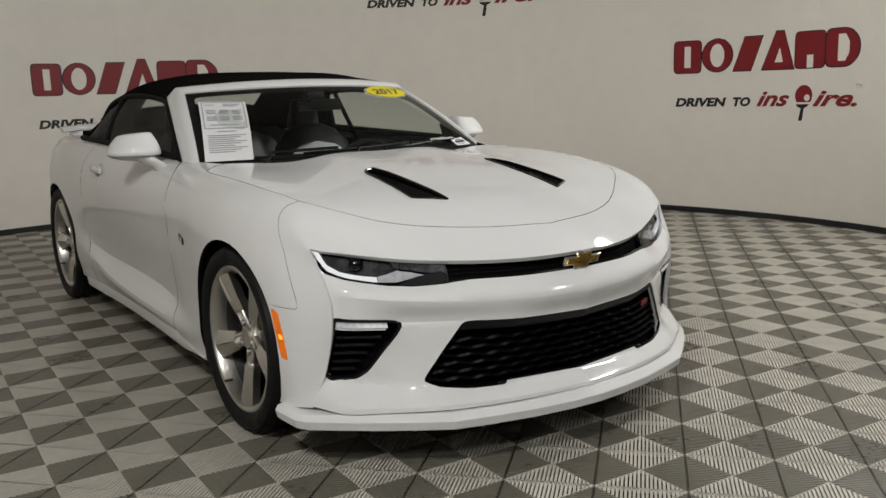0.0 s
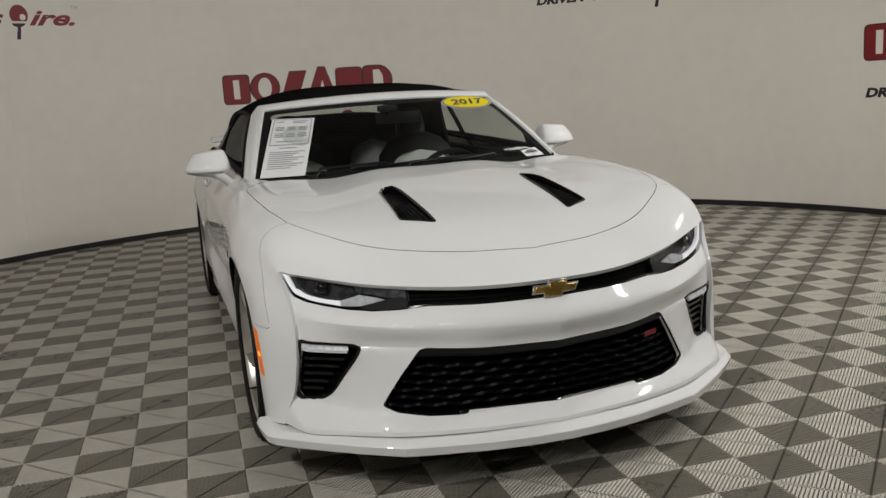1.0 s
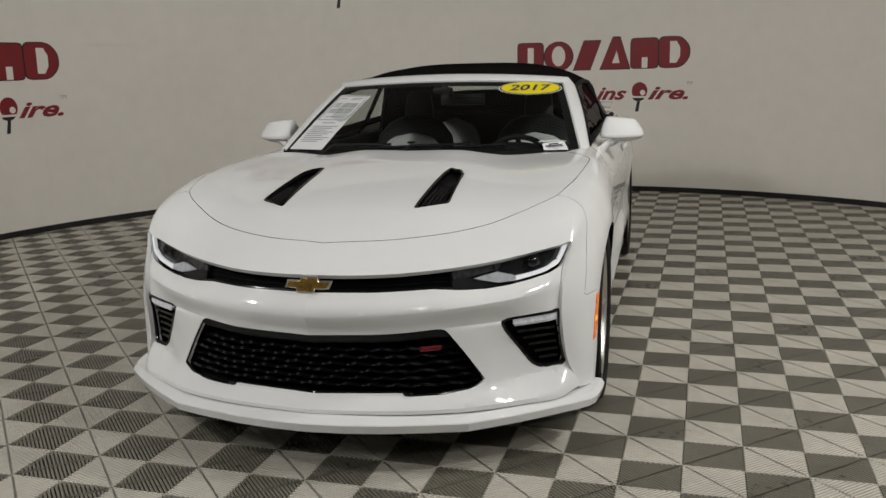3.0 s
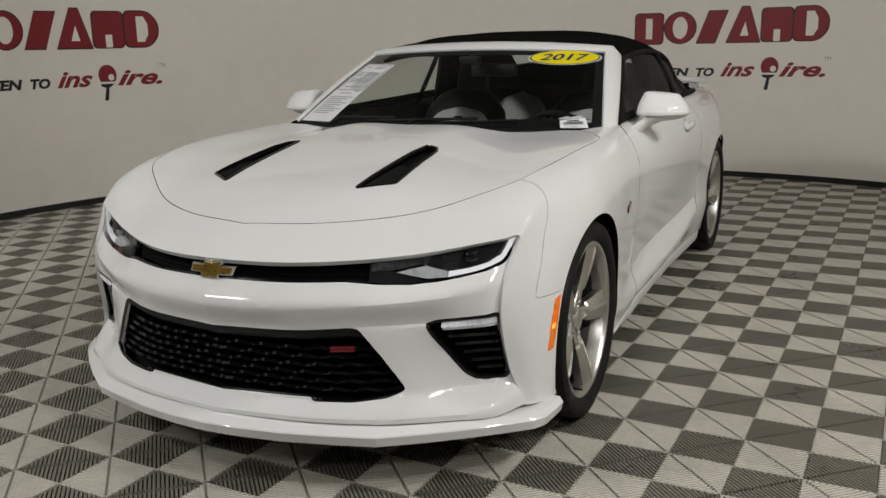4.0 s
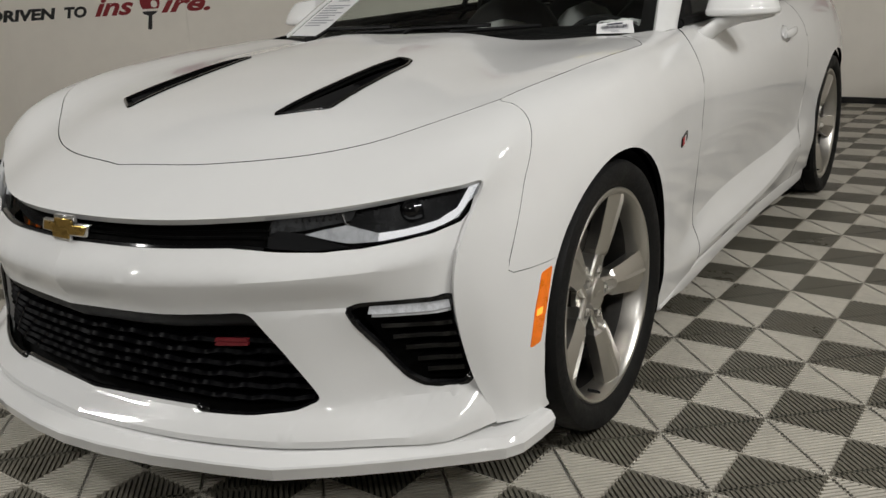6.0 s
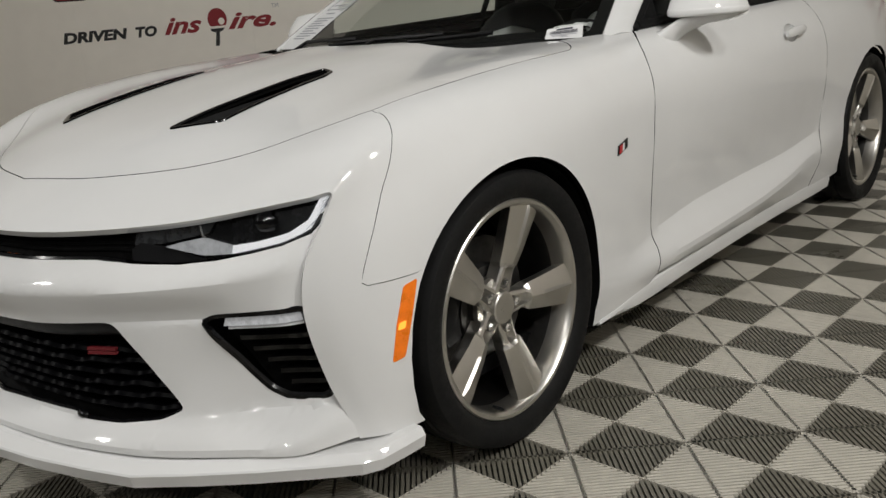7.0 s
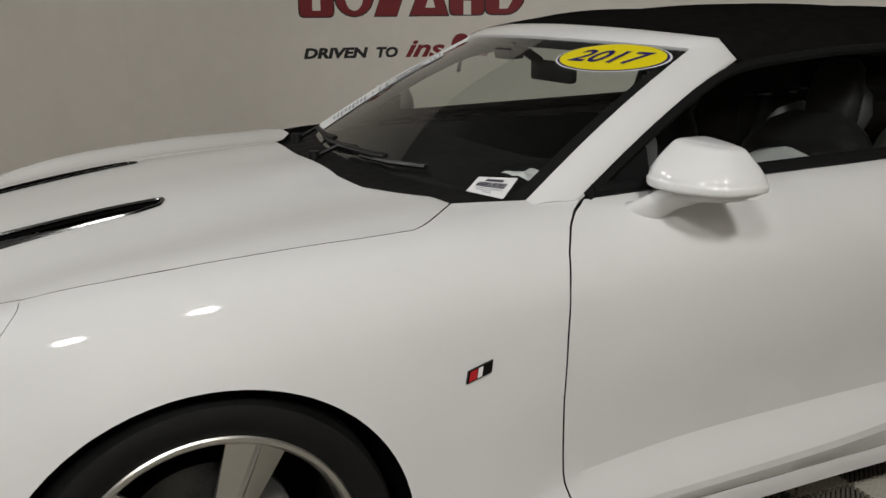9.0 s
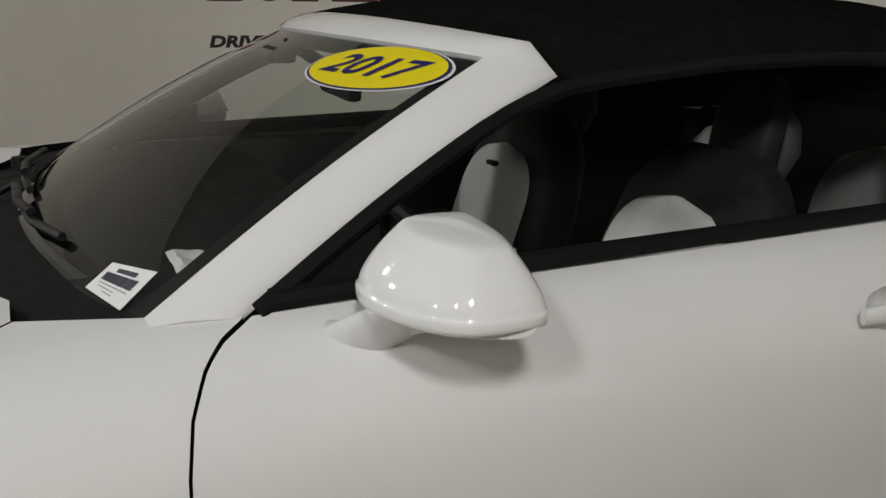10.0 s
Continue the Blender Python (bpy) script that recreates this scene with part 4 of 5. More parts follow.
    for k in range(25):
        x = -0.745 + 1.49 * k / 24
        u = x / 0.742
        back_ = screen(u, 0.06) + Vector((0, 0.0, -0.010))
        f = abs(x)
        fy = smooth_line([(0, 0.40), (0.33, 0.415), (0.42, 0.445), (0.5, 0.495), (0.6, 0.54), (0.68, 0.545), (0.75, 0.60)])(f)
        fz = smooth_line([(0, 0.93), (0.4, 0.925), (0.6, 0.922), (0.75, 0.93)])(f)
        front_ = Vector((x, fy, fz))
        rows.append([front_, front_.lerp(back_, 0.5) + Vector((0, 0, -0.006)), back_])
    loft(bm, rows, closed=False, caps=False)
    bm.normal_update()
    if sum(f.normal.z for f in bm.faces) < 0:
        bmesh.ops.reverse_faces(bm, faces=bm.faces[:])
    return bm


bodypart("scuttle", cowl(), M["dash"], None, "black plastic scuttle panel")


def wiper(x0, y0, x1):
    bm = bmesh.new()
    uv = lambda x, v, w: on_screen(x / 0.73, v, w)
    tube(bm, [Vector((x0, y0, 0.934)), uv(x0 + 0.06, 0.055, 0.028), uv((x0 + x1) / 2, 0.06, 0.032), uv(x1 - 0.16, 0.075, 0.026)], 0.009, 8, flat=0.7)
    tube(bm, [uv(x0 + 0.2, 0.055, 0.013), uv((x0 + x1) / 2 + 0.1, 0.06, 0.016), uv(x1, 0.085, 0.012)], 0.0075, 6)
    lathe(bm, [(0.001, 0.03), (0.017, 0.028), (0.02, 0.0)], 12, Matrix.Translation((x0, y0, 0.925)) @ Matrix.Rotation(radians(-90), 4, "Y"))
    return bm


bodypart("wiper", wiper(-0.50, 0.56, 0.02), M["black"], None, "black wiper arm and blade")
bodypart("wiper", wiper(-0.10, 0.50, 0.40), M["black"], None, "black wiper arm and blade")


def wing():
    """The thin spoiler along the boot."""
    bm = bmesh.new()
    rings = []
    for k in range(21):
        x = -0.74 + 1.48 * k / 20
        u = x / 0.74
        y, z = 3.56 - 0.20 * u * u, 1.055 - 0.02 * u ** 2
        rings.append([(x, y - 0.09, z - 0.02), (x, y - 0.04, z + 0.004), (x, y + 0.03, z + 0.012), (x, y + 0.06, z + 0.006), (x, y + 0.03, z - 0.006), (x, y - 0.04, z - 0.03)])
    loft(bm, rings)
    for x in (-0.62, 0.62):
        box(bm, x - 0.05, x + 0.05, 3.36, 3.46, 0.96, 1.045, 0.01)
    return bm


bodypart("spoiler", wing(), M["paint"], None, "white boot spoiler")

# ---- lamps, grilles, badges, mirrors, handles ----
NOSE_Y = smooth_line([(0, -0.846), (0.27, -0.80), (0.55, -0.652), (0.782, -0.50), (0.825, -0.468)])
NOSE_Z = smooth_line([(0, 0.677), (0.27, 0.677), (0.55, 0.690), (0.782, 0.726), (0.825, 0.734)])


def band(x, t, w=0.0):
    """The slot between bonnet and fascia: t from 0 (below) to 1 (above), w metres inwards."""
    ax = abs(x)
    low = Vector((x, ROW_F[0][0](ax), ROW_F[0][1](ax)))
    high = Vector((x, NOSE_Y(ax), NOSE_Z(ax)))
    return low.lerp(high, t) + Vector((-math.copysign(min(1, ax), x) * w * 0.6, w, 0))


def grille_back():
    outer = [(-0.46, -0.12), (-0.23, -0.12), (0, -0.12), (0.23, -0.12), (0.46, -0.12), (0.46, 1.12), (0.23, 1.12), (0, 1.12), (-0.23, 1.12), (-0.46, 1.12)]
    return sheet(lambda x, t: band(x, t, 0.045), outer, [], 0.06, out=(0, -1, 0))


upper_grille = bodypart("upper_grille", grille_back(), M["dark"], None, "black slim upper grille")


def grille_bar(t, r, w):
    bm = bmesh.new()
    tube(bm, [band(x, t, w) for x in np.linspace(-0.455, 0.455, 41)], r, 6)
    return bm


for t in (0.16, 0.38, 0.60, 0.82):
    bodypart("bar", grille_bar(t, 0.004, 0.0435), M["dark"], upper_grille)
bodypart("trim", grille_bar(0.0, 0.006, 0.010), M["gloss_black"], upper_grille)


def emblem(outline, w0, w1):
    bm = bmesh.new()
    place = lambda u, v, w: Vector((u, -0.862 - w + 0.10 * abs(u), 0.649 + v - 0.05 * w))
    plate(bm, outline, lambda u, v, w: place(u, v, w0 if w == 0 else w1), 0.001)
    bmesh.ops.bevel(bm, geom=[e for e in bm.edges], offset=0.0012, segments=1, affect="EDGES")
    return bm


CROSS = [(-0.078, -0.011), (-0.040, -0.011), (-0.038, -0.026), (0.020, -0.026), (0.024, -0.013), (0.068, -0.013), (0.082, 0.011), (0.040, 0.011), (0.038, 0.026), (-0.020, 0.026), (-0.024, 0.013), (-0.068, 0.013)]
badge = bodypart("nose_badge", emblem([(x * 1.06, z * 1.13) for x, z in CROSS], 0.0, 0.010), M["chrome"], None, "gold cross-shaped nose badge with a chrome rim")
bodypart("badge_face", emblem([(x * 0.95, z * 0.86) for x, z in CROSS], 0.009, 0.0125), M["gold"], badge)


def lamp_sheet(outline, w, step=0.02):
    return lambda: sheet(lambda x, t: band(x, t, w), outline, [], step, out=(0.2, -1, 0))


LAMP = [(0.45, -0.04), (0.52, -0.04), (0.62, -0.04), (0.72, -0.04), (0.80, -0.02), (0.822, 0.4), (0.822, 1.04), (0.72, 1.04), (0.6, 1.04), (0.45, 1.04)]
L_SHAPE = [(0.8185, 0.96), (0.809, 0.40), (0.788, 0.13), (0.74, 0.07), (0.655, 0.07), (0.655, 0.255), (0.70, 0.225), (0.755, 0.25), (0.785, 0.40), (0.804, 0.96)]
WEDGE = [(0.653, 0.07), (0.60, 0.13), (0.522, 0.40), (0.555, 0.50), (0.595, 0.55), (0.625, 0.40), (0.653, 0.26)]
INNER = [(0.458, 0.42), (0.515, 0.46), (0.555, 0.56), (0.600, 0.62), (0.612, 0.98), (0.53, 0.98), (0.458, 0.98)]
for k, headlight in enumerate(bodypair("headlight", lamp_sheet(LAMP, 0.034), M["lamp"], None, "dark narrow headlight with a white L-shaped strip")):
    sx = 1 - 2 * k

    def put(name, make, mat, label="", sharp=38):
        bm = make()
        if sx < 0:
            bm2 = mirrored(bm)
            bm.free()
            bm = bm2
        return bodypart(name, bm, mat, headlight, label, sharp)

    def strip():
        bm = sheet(lambda x, t: band(x, t, 0.012), L_SHAPE, [], 0.015, 0.012, out=(0.2, -1, 0))
        return bm
    put("light_strip", strip, M["drl"], "white daylight strip")
    put("strip_wedge", lambda: sheet(lambda x, t: band(x, t, 0.013), WEDGE, [], 0.015, 0.012, out=(0.2, -1, 0)), M["wedge"], "silvery widened end of the daylight strip")
    put("inner_lens", lambda: sheet(lambda x, t: band(x, t, 0.022), INNER, [], 0.02, 0.008, out=(0.2, -1, 0)), M["lamp_grey"], "grey smoked inner lens")

    def projector():
        bm = bmesh.new()
        c = band(0.70, 0.62, 0.02)
        lathe(bm, [(0.001, -0.016), (0.012, -0.013), (0.019, -0.006), (0.022, 0.004), (0.0235, 0.004), (0.0235, 0.02)], 24, Matrix.Translation(c) @ Matrix.Rotation(radians(62), 4, "Z"))
        return bm
    put("projector", projector, M["gloss_black"], "round dark projector lens")

    def inner_block():
        bm = bmesh.new()
        for r in range(3):
            for c in range(7):
                p = band(0.50 + 0.012 * c, 0.70 + 0.10 * r, 0.024)
                box(bm, p.x - 0.0045, p.x + 0.0045, p.y - 0.003, p.y + 0.006, p.z - 0.0026, p.z + 0.0026, 0.0008)
        return bm
    put("reflector_cells", inner_block, M["steel"], "small grey reflector cells")

    def shelf():
        return sheet(lambda x, t: band(x, t, 0.02), [(0.46, 0.0), (0.53, -0.02), (0.60, 0.02), (0.53, 0.36), (0.47, 0.5), (0.455, 0.3)], [], 0.02, 0.006, out=(0.2, -1, 0))
    put("lower_shelf", shelf, M["black"])

    def divider():
        bm = bmesh.new()
        tube(bm, [band(0.575, 1.0, 0.02), band(0.59, 0.6, 0.016), band(0.61, 0.38, 0.016)], 0.003, 6)
        return bm
    put("divider", divider, M["steel"])
    cover = put("cover_lens", lamp_sheet(LAMP, 0.006), M["lens"], "clear lamp cover")
    cover.visible_shadow = False


# the lower grille
def big_back():
    out = [(x * 1.14, z + (0.03 if z > 0.4 else -0.04)) for x, z in GRILLE_ALL]
    return sheet(lambda x, z: fascia(x, z, 0.085), out, [], 0.05, out=(0, -1, 0))


lower_grille = bodypart("lower_grille", big_back(), M["dark"], None, "wide black lower grille with wavy bars")


def half_width(z):
    return smooth_line([(0.262, 0.50), (0.285, 0.53), (0.30, 0.56), (0.402, 0.50), (0.487, 0.442)])(z)


def wave_bar(z0, phase):
    bm = bmesh.new()
    w = half_width(z0) - 0.008
    rings = []
    for x in np.linspace(-w, w, 81):
        wave = math.sin(abs(x) * 2 * math.pi / 0.085 + phase)
        z = z0 + 0.005 * wave
        p = fascia(x, z, 0.030 - 0.006 * wave)
        rings.append([p + Vector((0, -0.006, -0.001)), p + Vector((0, 0.0, 0.0065)), p + Vector((0, 0.03, 0.004)), p + Vector((0, 0.03, -0.004)), p + Vector((0, 0.0, -0.0065))])
    loft(bm, rings)
    return bm


for i, z0 in enumerate((0.292, 0.318, 0.344, 0.370, 0.396, 0.422)):
    bodypart("wave_bar", wave_bar(z0, i * math.pi), M["grille"], lower_grille, sharp=50)


def visor():
    """The plain slanting shelf under the upper rim of the lower grille."""
    bm = bmesh.new()
    rows = []
    for x in np.linspace(-0.452, 0.452, 41):
        zt = smooth_line([(0, 0.480), (0.2, 0.485), (0.42, 0.492), (0.46, 0.488)])(abs(x))
        rows.append([fascia(x, zt, 0.004), fascia(x, zt - 0.018, 0.010), fascia(x, zt - 0.036, 0.028), fascia(x, zt - 0.038, 0.07)])
    loft(bm, rows, closed=False, caps=False)
    bm.normal_update()
    if sum(f.normal.y for f in bm.faces) > 0:
        bmesh.ops.reverse_faces(bm, faces=bm.faces[:])
    return bm


bodypart("visor", visor(), M["black"], lower_grille)


def rim_of(loop, w, r):
    bm = bmesh.new()
    tube(bm, [fascia(x, z, w) for x, z in fine(rounded(loop, 0.012, 3), 0.02)], r, 6, closed=True)
    return bm


bodypart("grille_rim", rim_of(GRILLE_ALL, 0.008, 0.006), M["gloss_black"], lower_grille)


def red_badge():
    bm = bmesh.new()
    for d in (0.003, 0.012):
        for o in ([(-0.030, 0.0), (0.034, 0.0), (0.037, 0.0075), (-0.027, 0.0075)],):
            plate(bm, [(0.388 + u, 0.413 + d + v) for u, v in o], lambda u, v, w: fascia(u, v, 0.020 - w), 0.006)
    return bm


bodypart("red_badge", red_badge(), M["ss_red"], lower_grille, "small red bar badge")


def tow_notch():
    bm = bmesh.new()
    p = fascia(0.318, 0.272, 0.004)
    bmesh.ops.create_icosphere(bm, subdivisions=2, radius=0.016, matrix=Matrix.Translation(p) @ Matrix.Diagonal((1.3, 0.7, 0.6, 1)))
    return bm


bodypair("grille_clip", tow_notch, M["gloss_black"])

# side intakes with a daylight bar
for k, intake in enumerate(bodypair("side_intake", lambda: sheet(lambda x, z: fascia(x, z, 0.062), [(0.585, 0.505), (0.80, 0.522), (0.82, 0.30), (0.68, 0.30)], [], 0.04, out=(0, -1, 0)), M["dark"], None, "black side air intake with slats")):
    sx = 1 - 2 * k

    def put(name, bm, mat, label="", sharp=38):
        if sx < 0:
            bm2 = mirrored(bm)
            bm.free()
            bm = bm2
        return bodypart(name, bm, mat, intake, label, sharp)

    put("intake_rim", rim_of(FOG, 0.008, 0.009), M["gloss_black"])

    def bar(z0, z1, xa, xb, w0, w1, skew=0.0):
        bm = bmesh.new()
        rings = []
        for x in np.linspace(xa, xb, 9):
            d = skew * (x - xa)
            rings.append([fascia(x, z0 + d, w0), fascia(x, z1 + d, w0 + 0.002), fascia(x, z1 + d, w1), fascia(x, z0 + d, w1)])
        loft(bm, rings)
        return bm

    put("light_bar", bar(0.478, 0.493, 0.644, 0.781, 0.010, 0.03, 0.05), M["bar_lens"], "white daylight bar")
    put("lens_bar", bar(0.470, 0.4755, 0.648, 0.784, 0.014, 0.03, 0.05), M["strip"], "clear strip under the daylight bar")
    for z0, xa in ((0.440, 0.655), (0.412, 0.670), (0.384, 0.688), (0.356, 0.705), (0.330, 0.72)):
        put("slat", bar(z0, z0 + 0.010, xa, 0.794, 0.024, 0.06, 0.02), M["gloss_black"])


# bonnet vents
def vent_tray():
    pat = [(x, y) for x, y in VENT]
    def z_at(x, y):
        su, v = find((0, 1), (x, y))
        return skin(su, v)
    grow = [((x - 0.31) * 1.15 + 0.31, (y + 0.21) * 1.03 - 0.21) for x, y in pat]
    return sheet(lambda x, y: z_at(x, y) - Vector((0, 0, 0.022)), grow, [], 0.05, out=(0, 0, 1))


for k, tray in enumerate(bodypair("bonnet_vent", vent_tray, M["black"], None, "black bonnet air vent with louvres")):
    sx = 1 - 2 * k
    for i in range(6):
        x = 0.272 + 0.0165 * i
        y0, y1 = -0.44 + 0.070 * (x - 0.258) / 0.107, -0.17
        bm = bmesh.new()
        ring = []
        for y in np.linspace(y0 + 0.01, y1, 9):
            q = skin(*find((0, 1), (x, y)))
            sink = 0.004 + 0.014 * (y - y0) / (y1 - y0)
            ring.append([q + Vector((-0.004, 0, -sink - 0.006)), q + Vector((0, 0, -sink)), q + Vector((0.004, 0, -sink - 0.006))])
        loft(bm, ring)
        if sx < 0:
            bm2 = mirrored(bm)
            bm.free()
            bm = bm2
        bodypart("louvre", bm, M["black"], tray)
    bm = bmesh.new()
    tube(bm, [skin(*p) + Vector((0, 0, 0.0005)) for p in rounded(top(*fine(VENT, 0.04)), 0.008, 2)], 0.0045, 6, closed=True)
    if sx < 0:
        bm2 = mirrored(bm)
        bm.free()
        bm = bm2
    bodypart("vent_rim", bm, M["gloss_black"], tray)


# side markers, wing badges, handles
def on_side(y, z, w=0.0):
    su, v = find((1, 2), (y, z))
    p = skin(su, v)
    n = (skin(su, v + 0.005) - p).cross(skin(su + 0.005, v) - p).normalized()
    if n.x < 0:
        n = -n
    return p + n * w


def marker():
    bm = bmesh.new()
    outline = rounded([(-0.376, 0.522), (-0.340, 0.530), (-0.366, 0.45), (-0.392, 0.372), (-0.422, 0.366), (-0.403, 0.445)], 0.006, 2)
    return sheet(lambda y, z: on_side(y, z, 0.0015), outline, [], 0.014, 0.006, out=(1, 0, 0))


for k, lens in enumerate(bodypair("side_marker", marker, M["amber"], None, "slim amber side marker lamp, lit")):
    bm = sheet(lambda y, z: on_side(y, z, 0.0027), rounded([(-0.403, 0.432), (-0.385, 0.434), (-0.380, 0.450), (-0.398, 0.448)], 0.004, 2), [], 0.008, out=(1, 0, 0))
    if k:
        bm2 = mirrored(bm)
        bm.free()
        bm = bm2
    bodypart("bulb_spot", bm, M["amber_bulb"], lens, "bright spot of the marker's bulb")


def flag(y0, y1):
    def make():
        bm = bmesh.new()
        s = lambda y: (y - 0.522) * 0.25
        plate(bm, [(y0, 0.642 + s(y0)), (y1, 0.642 + s(y1)), (y1 + 0.004, 0.668 + s(y1)), (y0 + 0.004, 0.668 + s(y0))], lambda y, z, w: on_side(y, z, w), 0.004)
        return bm
    return make


for f in bodypair("wing_badge", flag(0.494, 0.550), M["gloss_black"], None, "small black, red and white wing badge"):
    for name, y0, y1, mat in (("red_field", 0.499, 0.516, "flag_red"), ("white_field", 0.518, 0.528, "white")):
        bm = bmesh.new()
        s = lambda y: (y - 0.522) * 0.25
        plate(bm, [(y0, 0.645 + s(y0)), (y1, 0.645 + s(y1)), (y1 + 0.003, 0.665 + s(y1)), (y0 + 0.003, 0.665 + s(y0))], lambda y, z, w: on_side(y, z, 0.004 + w), 0.001)
        if f.name.endswith(".001"):
            bm2 = mirrored(bm)
            bm.free()
            bm = bm2
        bodypart(name, bm, M[mat], f)


def handle():
    bm = bmesh.new()
    rings = []
    for k in range(13):
        t = k / 12
        y = 1.765 + 0.19 * t
        c = on_side(y, 0.852 + 0.006 * t, 0.010 + 0.022 * math.sin(math.pi * min(1, 0.12 + 0.8 * t)))
        h = 0.010 + 0.008 * math.sin(math.pi * (0.15 + 0.75 * t))
        rings.append([c + Vector((0.007 * math.cos(a), 0, h * math.sin(a))) for a in (2 * math.pi * j / 10 for j in range(10))])
    loft(bm, rings)
    return bm


def handle_cup():
    """The shallow bowl behind the door handle."""
    def bowl(y, z):
        r = min(1.0, math.hypot((y - 1.847) / 0.056, (z - 0.857) / 0.034))
        return on_side(y, z, -0.024 * (1 - r ** 3) - 0.0005)
    return sheet(bowl, CUP, [], 0.012, 0.004, out=(1, 0, 0))


bodypair("handle_recess", handle_cup, M["paint"], None, "white bowl behind the door handle")
bodypair("door_handle", handle, M["paint"], None, "white bar door handle")


# outlines from above: at the lower lip and at the top
MIRROR_LOW = [(0.822, 1.10), (0.820, 0.985), (0.842, 0.953), (0.895, 0.946), (0.950, 0.960), (0.998, 0.988), (1.024, 1.022), (1.031, 1.060), (1.028, 1.105), (1.008, 1.126), (0.940, 1.130), (0.860, 1.122)]
MIRROR_TOP = [(0.850, 1.085), (0.846, 1.036), (0.860, 1.013), (0.895, 1.006), (0.934, 1.011), (0.960, 1.024), (0.977, 1.043), (0.981, 1.062), (0.976, 1.086), (0.952, 1.095), (0.920, 1.098), (0.875, 1.096)]


def closed_curve(points, per=5):
    """A smooth closed line through flat points."""
    out, n = [], len(points)
    for k in range(n):
        a, b, c, d = (Vector(points[(k + i) % n]) for i in (-1, 0, 1, 2))
        for t in (i / per for i in range(per)):
            out.append(0.5 * (2 * b + (c - a) * t + (2 * a - 5 * b + 4 * c - d) * t * t + (3 * b - a - 3 * c + d) * t ** 3))
    return out


def mirror():
    """The housing: a proud lower lip, a crease, and a shell that leans in to a flat top."""
    low, top = closed_curve(MIRROR_LOW), closed_curve(MIRROR_TOP)
    mid_low, mid_top = Vector((0.928, 1.05)), Vector((0.912, 1.055))
    bm = bmesh.new()
    rings = []
    # share of the height, share of the way to the top outline, grown by
    steps = [(-0.03, 0.0, 0.80), (-0.01, 0.0, 0.93), (0.03, 0.0, 0.985), (0.08, 0.0, 1.0), (0.16, 0.0, 1.0), (0.20, 0.0, 0.997), (0.215, 0.010, 0.986), (0.24, 0.02, 0.980)]
    for k in range(1, 13):
        u = k / 12
        steps.append((0.24 + 0.70 * u, 0.02 + 0.86 * u ** 1.45, 0.980 + 0.020 * u))
    steps += [(0.965, 0.93, 0.985), (0.985, 0.98, 0.93), (0.998, 1.0, 0.82), (1.012, 1.0, 0.55), (1.018, 1.0, 0.2)]
    for h, w, grow in steps:
        ring = []
        for a, b in zip(low, top):
            q = (mid_low + (a - mid_low) * grow).lerp(mid_top + (b - mid_top) * grow, w)
            ring.append((q.x, q.y, 0.975 + 0.100 * h - 0.09 * max(0.0, q.x - 0.86) * max(0.0, h)))
        rings.append(ring)
    loft(bm, rings)
    bmesh.ops.recalc_face_normals(bm, faces=bm.faces[:])
    return bm


mirrors = bodypair("wing_mirror", mirror, M["paint"], None, "white wing mirror on a swept foot", 60)


def mirror_foot():
    bm = bmesh.new()
    rings = []
    for t, c, a, b in ((0, (0.796, 0.924, 0.899), 0.034, 0.040), (0.3, (0.826, 0.950, 0.910), 0.031, 0.042), (0.6, (0.866, 0.998, 0.948), 0.025, 0.044), (0.85, (0.915, 1.034, 0.967), 0.021, 0.056), (1.0, (0.980, 1.056, 0.972), 0.018, 0.050), (1.1, (1.022, 1.072, 0.978), 0.012, 0.028)):
        rings.append([Vector(c) + Vector((0.25 * b * math.cos(k), b * math.cos(k), a * math.sin(k))) for k in (2 * math.pi * j / 14 for j in range(14))])
    loft(bm, rings)
    return bm


for k, m in enumerate(mirrors):
    bm = mirror_foot()
    if k:
        bm2 = mirrored(bm)
        bm.free()
        bm = bm2
    bodypart("mirror_foot", bm, M["paint"], m, "", 60)
    bm = bmesh.new()
    box(bm, 0.866, 0.962, -0.004, 0.004, -0.030, 0.028, 0.002, Matrix.Translation((0, 1.114, 1.026)) @ Matrix.Rotation(radians(22), 4, "X"))
    if k:
        bm2 = mirrored(bm)
        bm.free()
        bm = bm2
    bodypart("mirror_glass", bm, M["chrome"], m)

# ---- wheels ----
TYRE = [(0.268, -0.100), (0.285, -0.118), (0.315, -0.125), (0.335, -0.120), (0.343, -0.104), (0.345, -0.07), (0.3385, -0.066), (0.3385, -0.058), (0.3455, -0.054), (0.346, -0.02),
        (0.339, -0.016), (0.339, 0.016), (0.346, 0.02), (0.3455, 0.054), (0.3385, 0.058), (0.3385, 0.066), (0.345, 0.07), (0.343, 0.104), (0.335, 0.120), (0.318, 0.126), (0.295, 0.123), (0.277, 0.112), (0.268, 0.100)]


def tyre_mesh():
    bm = bmesh.new()
    lathe(bm, TYRE, 96, closed=True)
    bmesh.ops.recalc_face_normals(bm, faces=bm.faces[:])
    return mesh_of("tyre", bm, M["rubber"], 30)


def barrel_mesh():
    bm = bmesh.new()
    lathe(bm, [(0.2487, 0.056), (0.246, 0.03), (0.240, -0.09), (0.262, -0.10), (0.272, -0.096)], 96)
    bmesh.ops.recalc_face_normals(bm, faces=bm.faces[:])
    bmesh.ops.reverse_faces(bm, faces=bm.faces[:])
    return mesh_of("barrel", bm, M["alloy_shaded"], 30)


def lip_mesh():
    bm = bmesh.new()
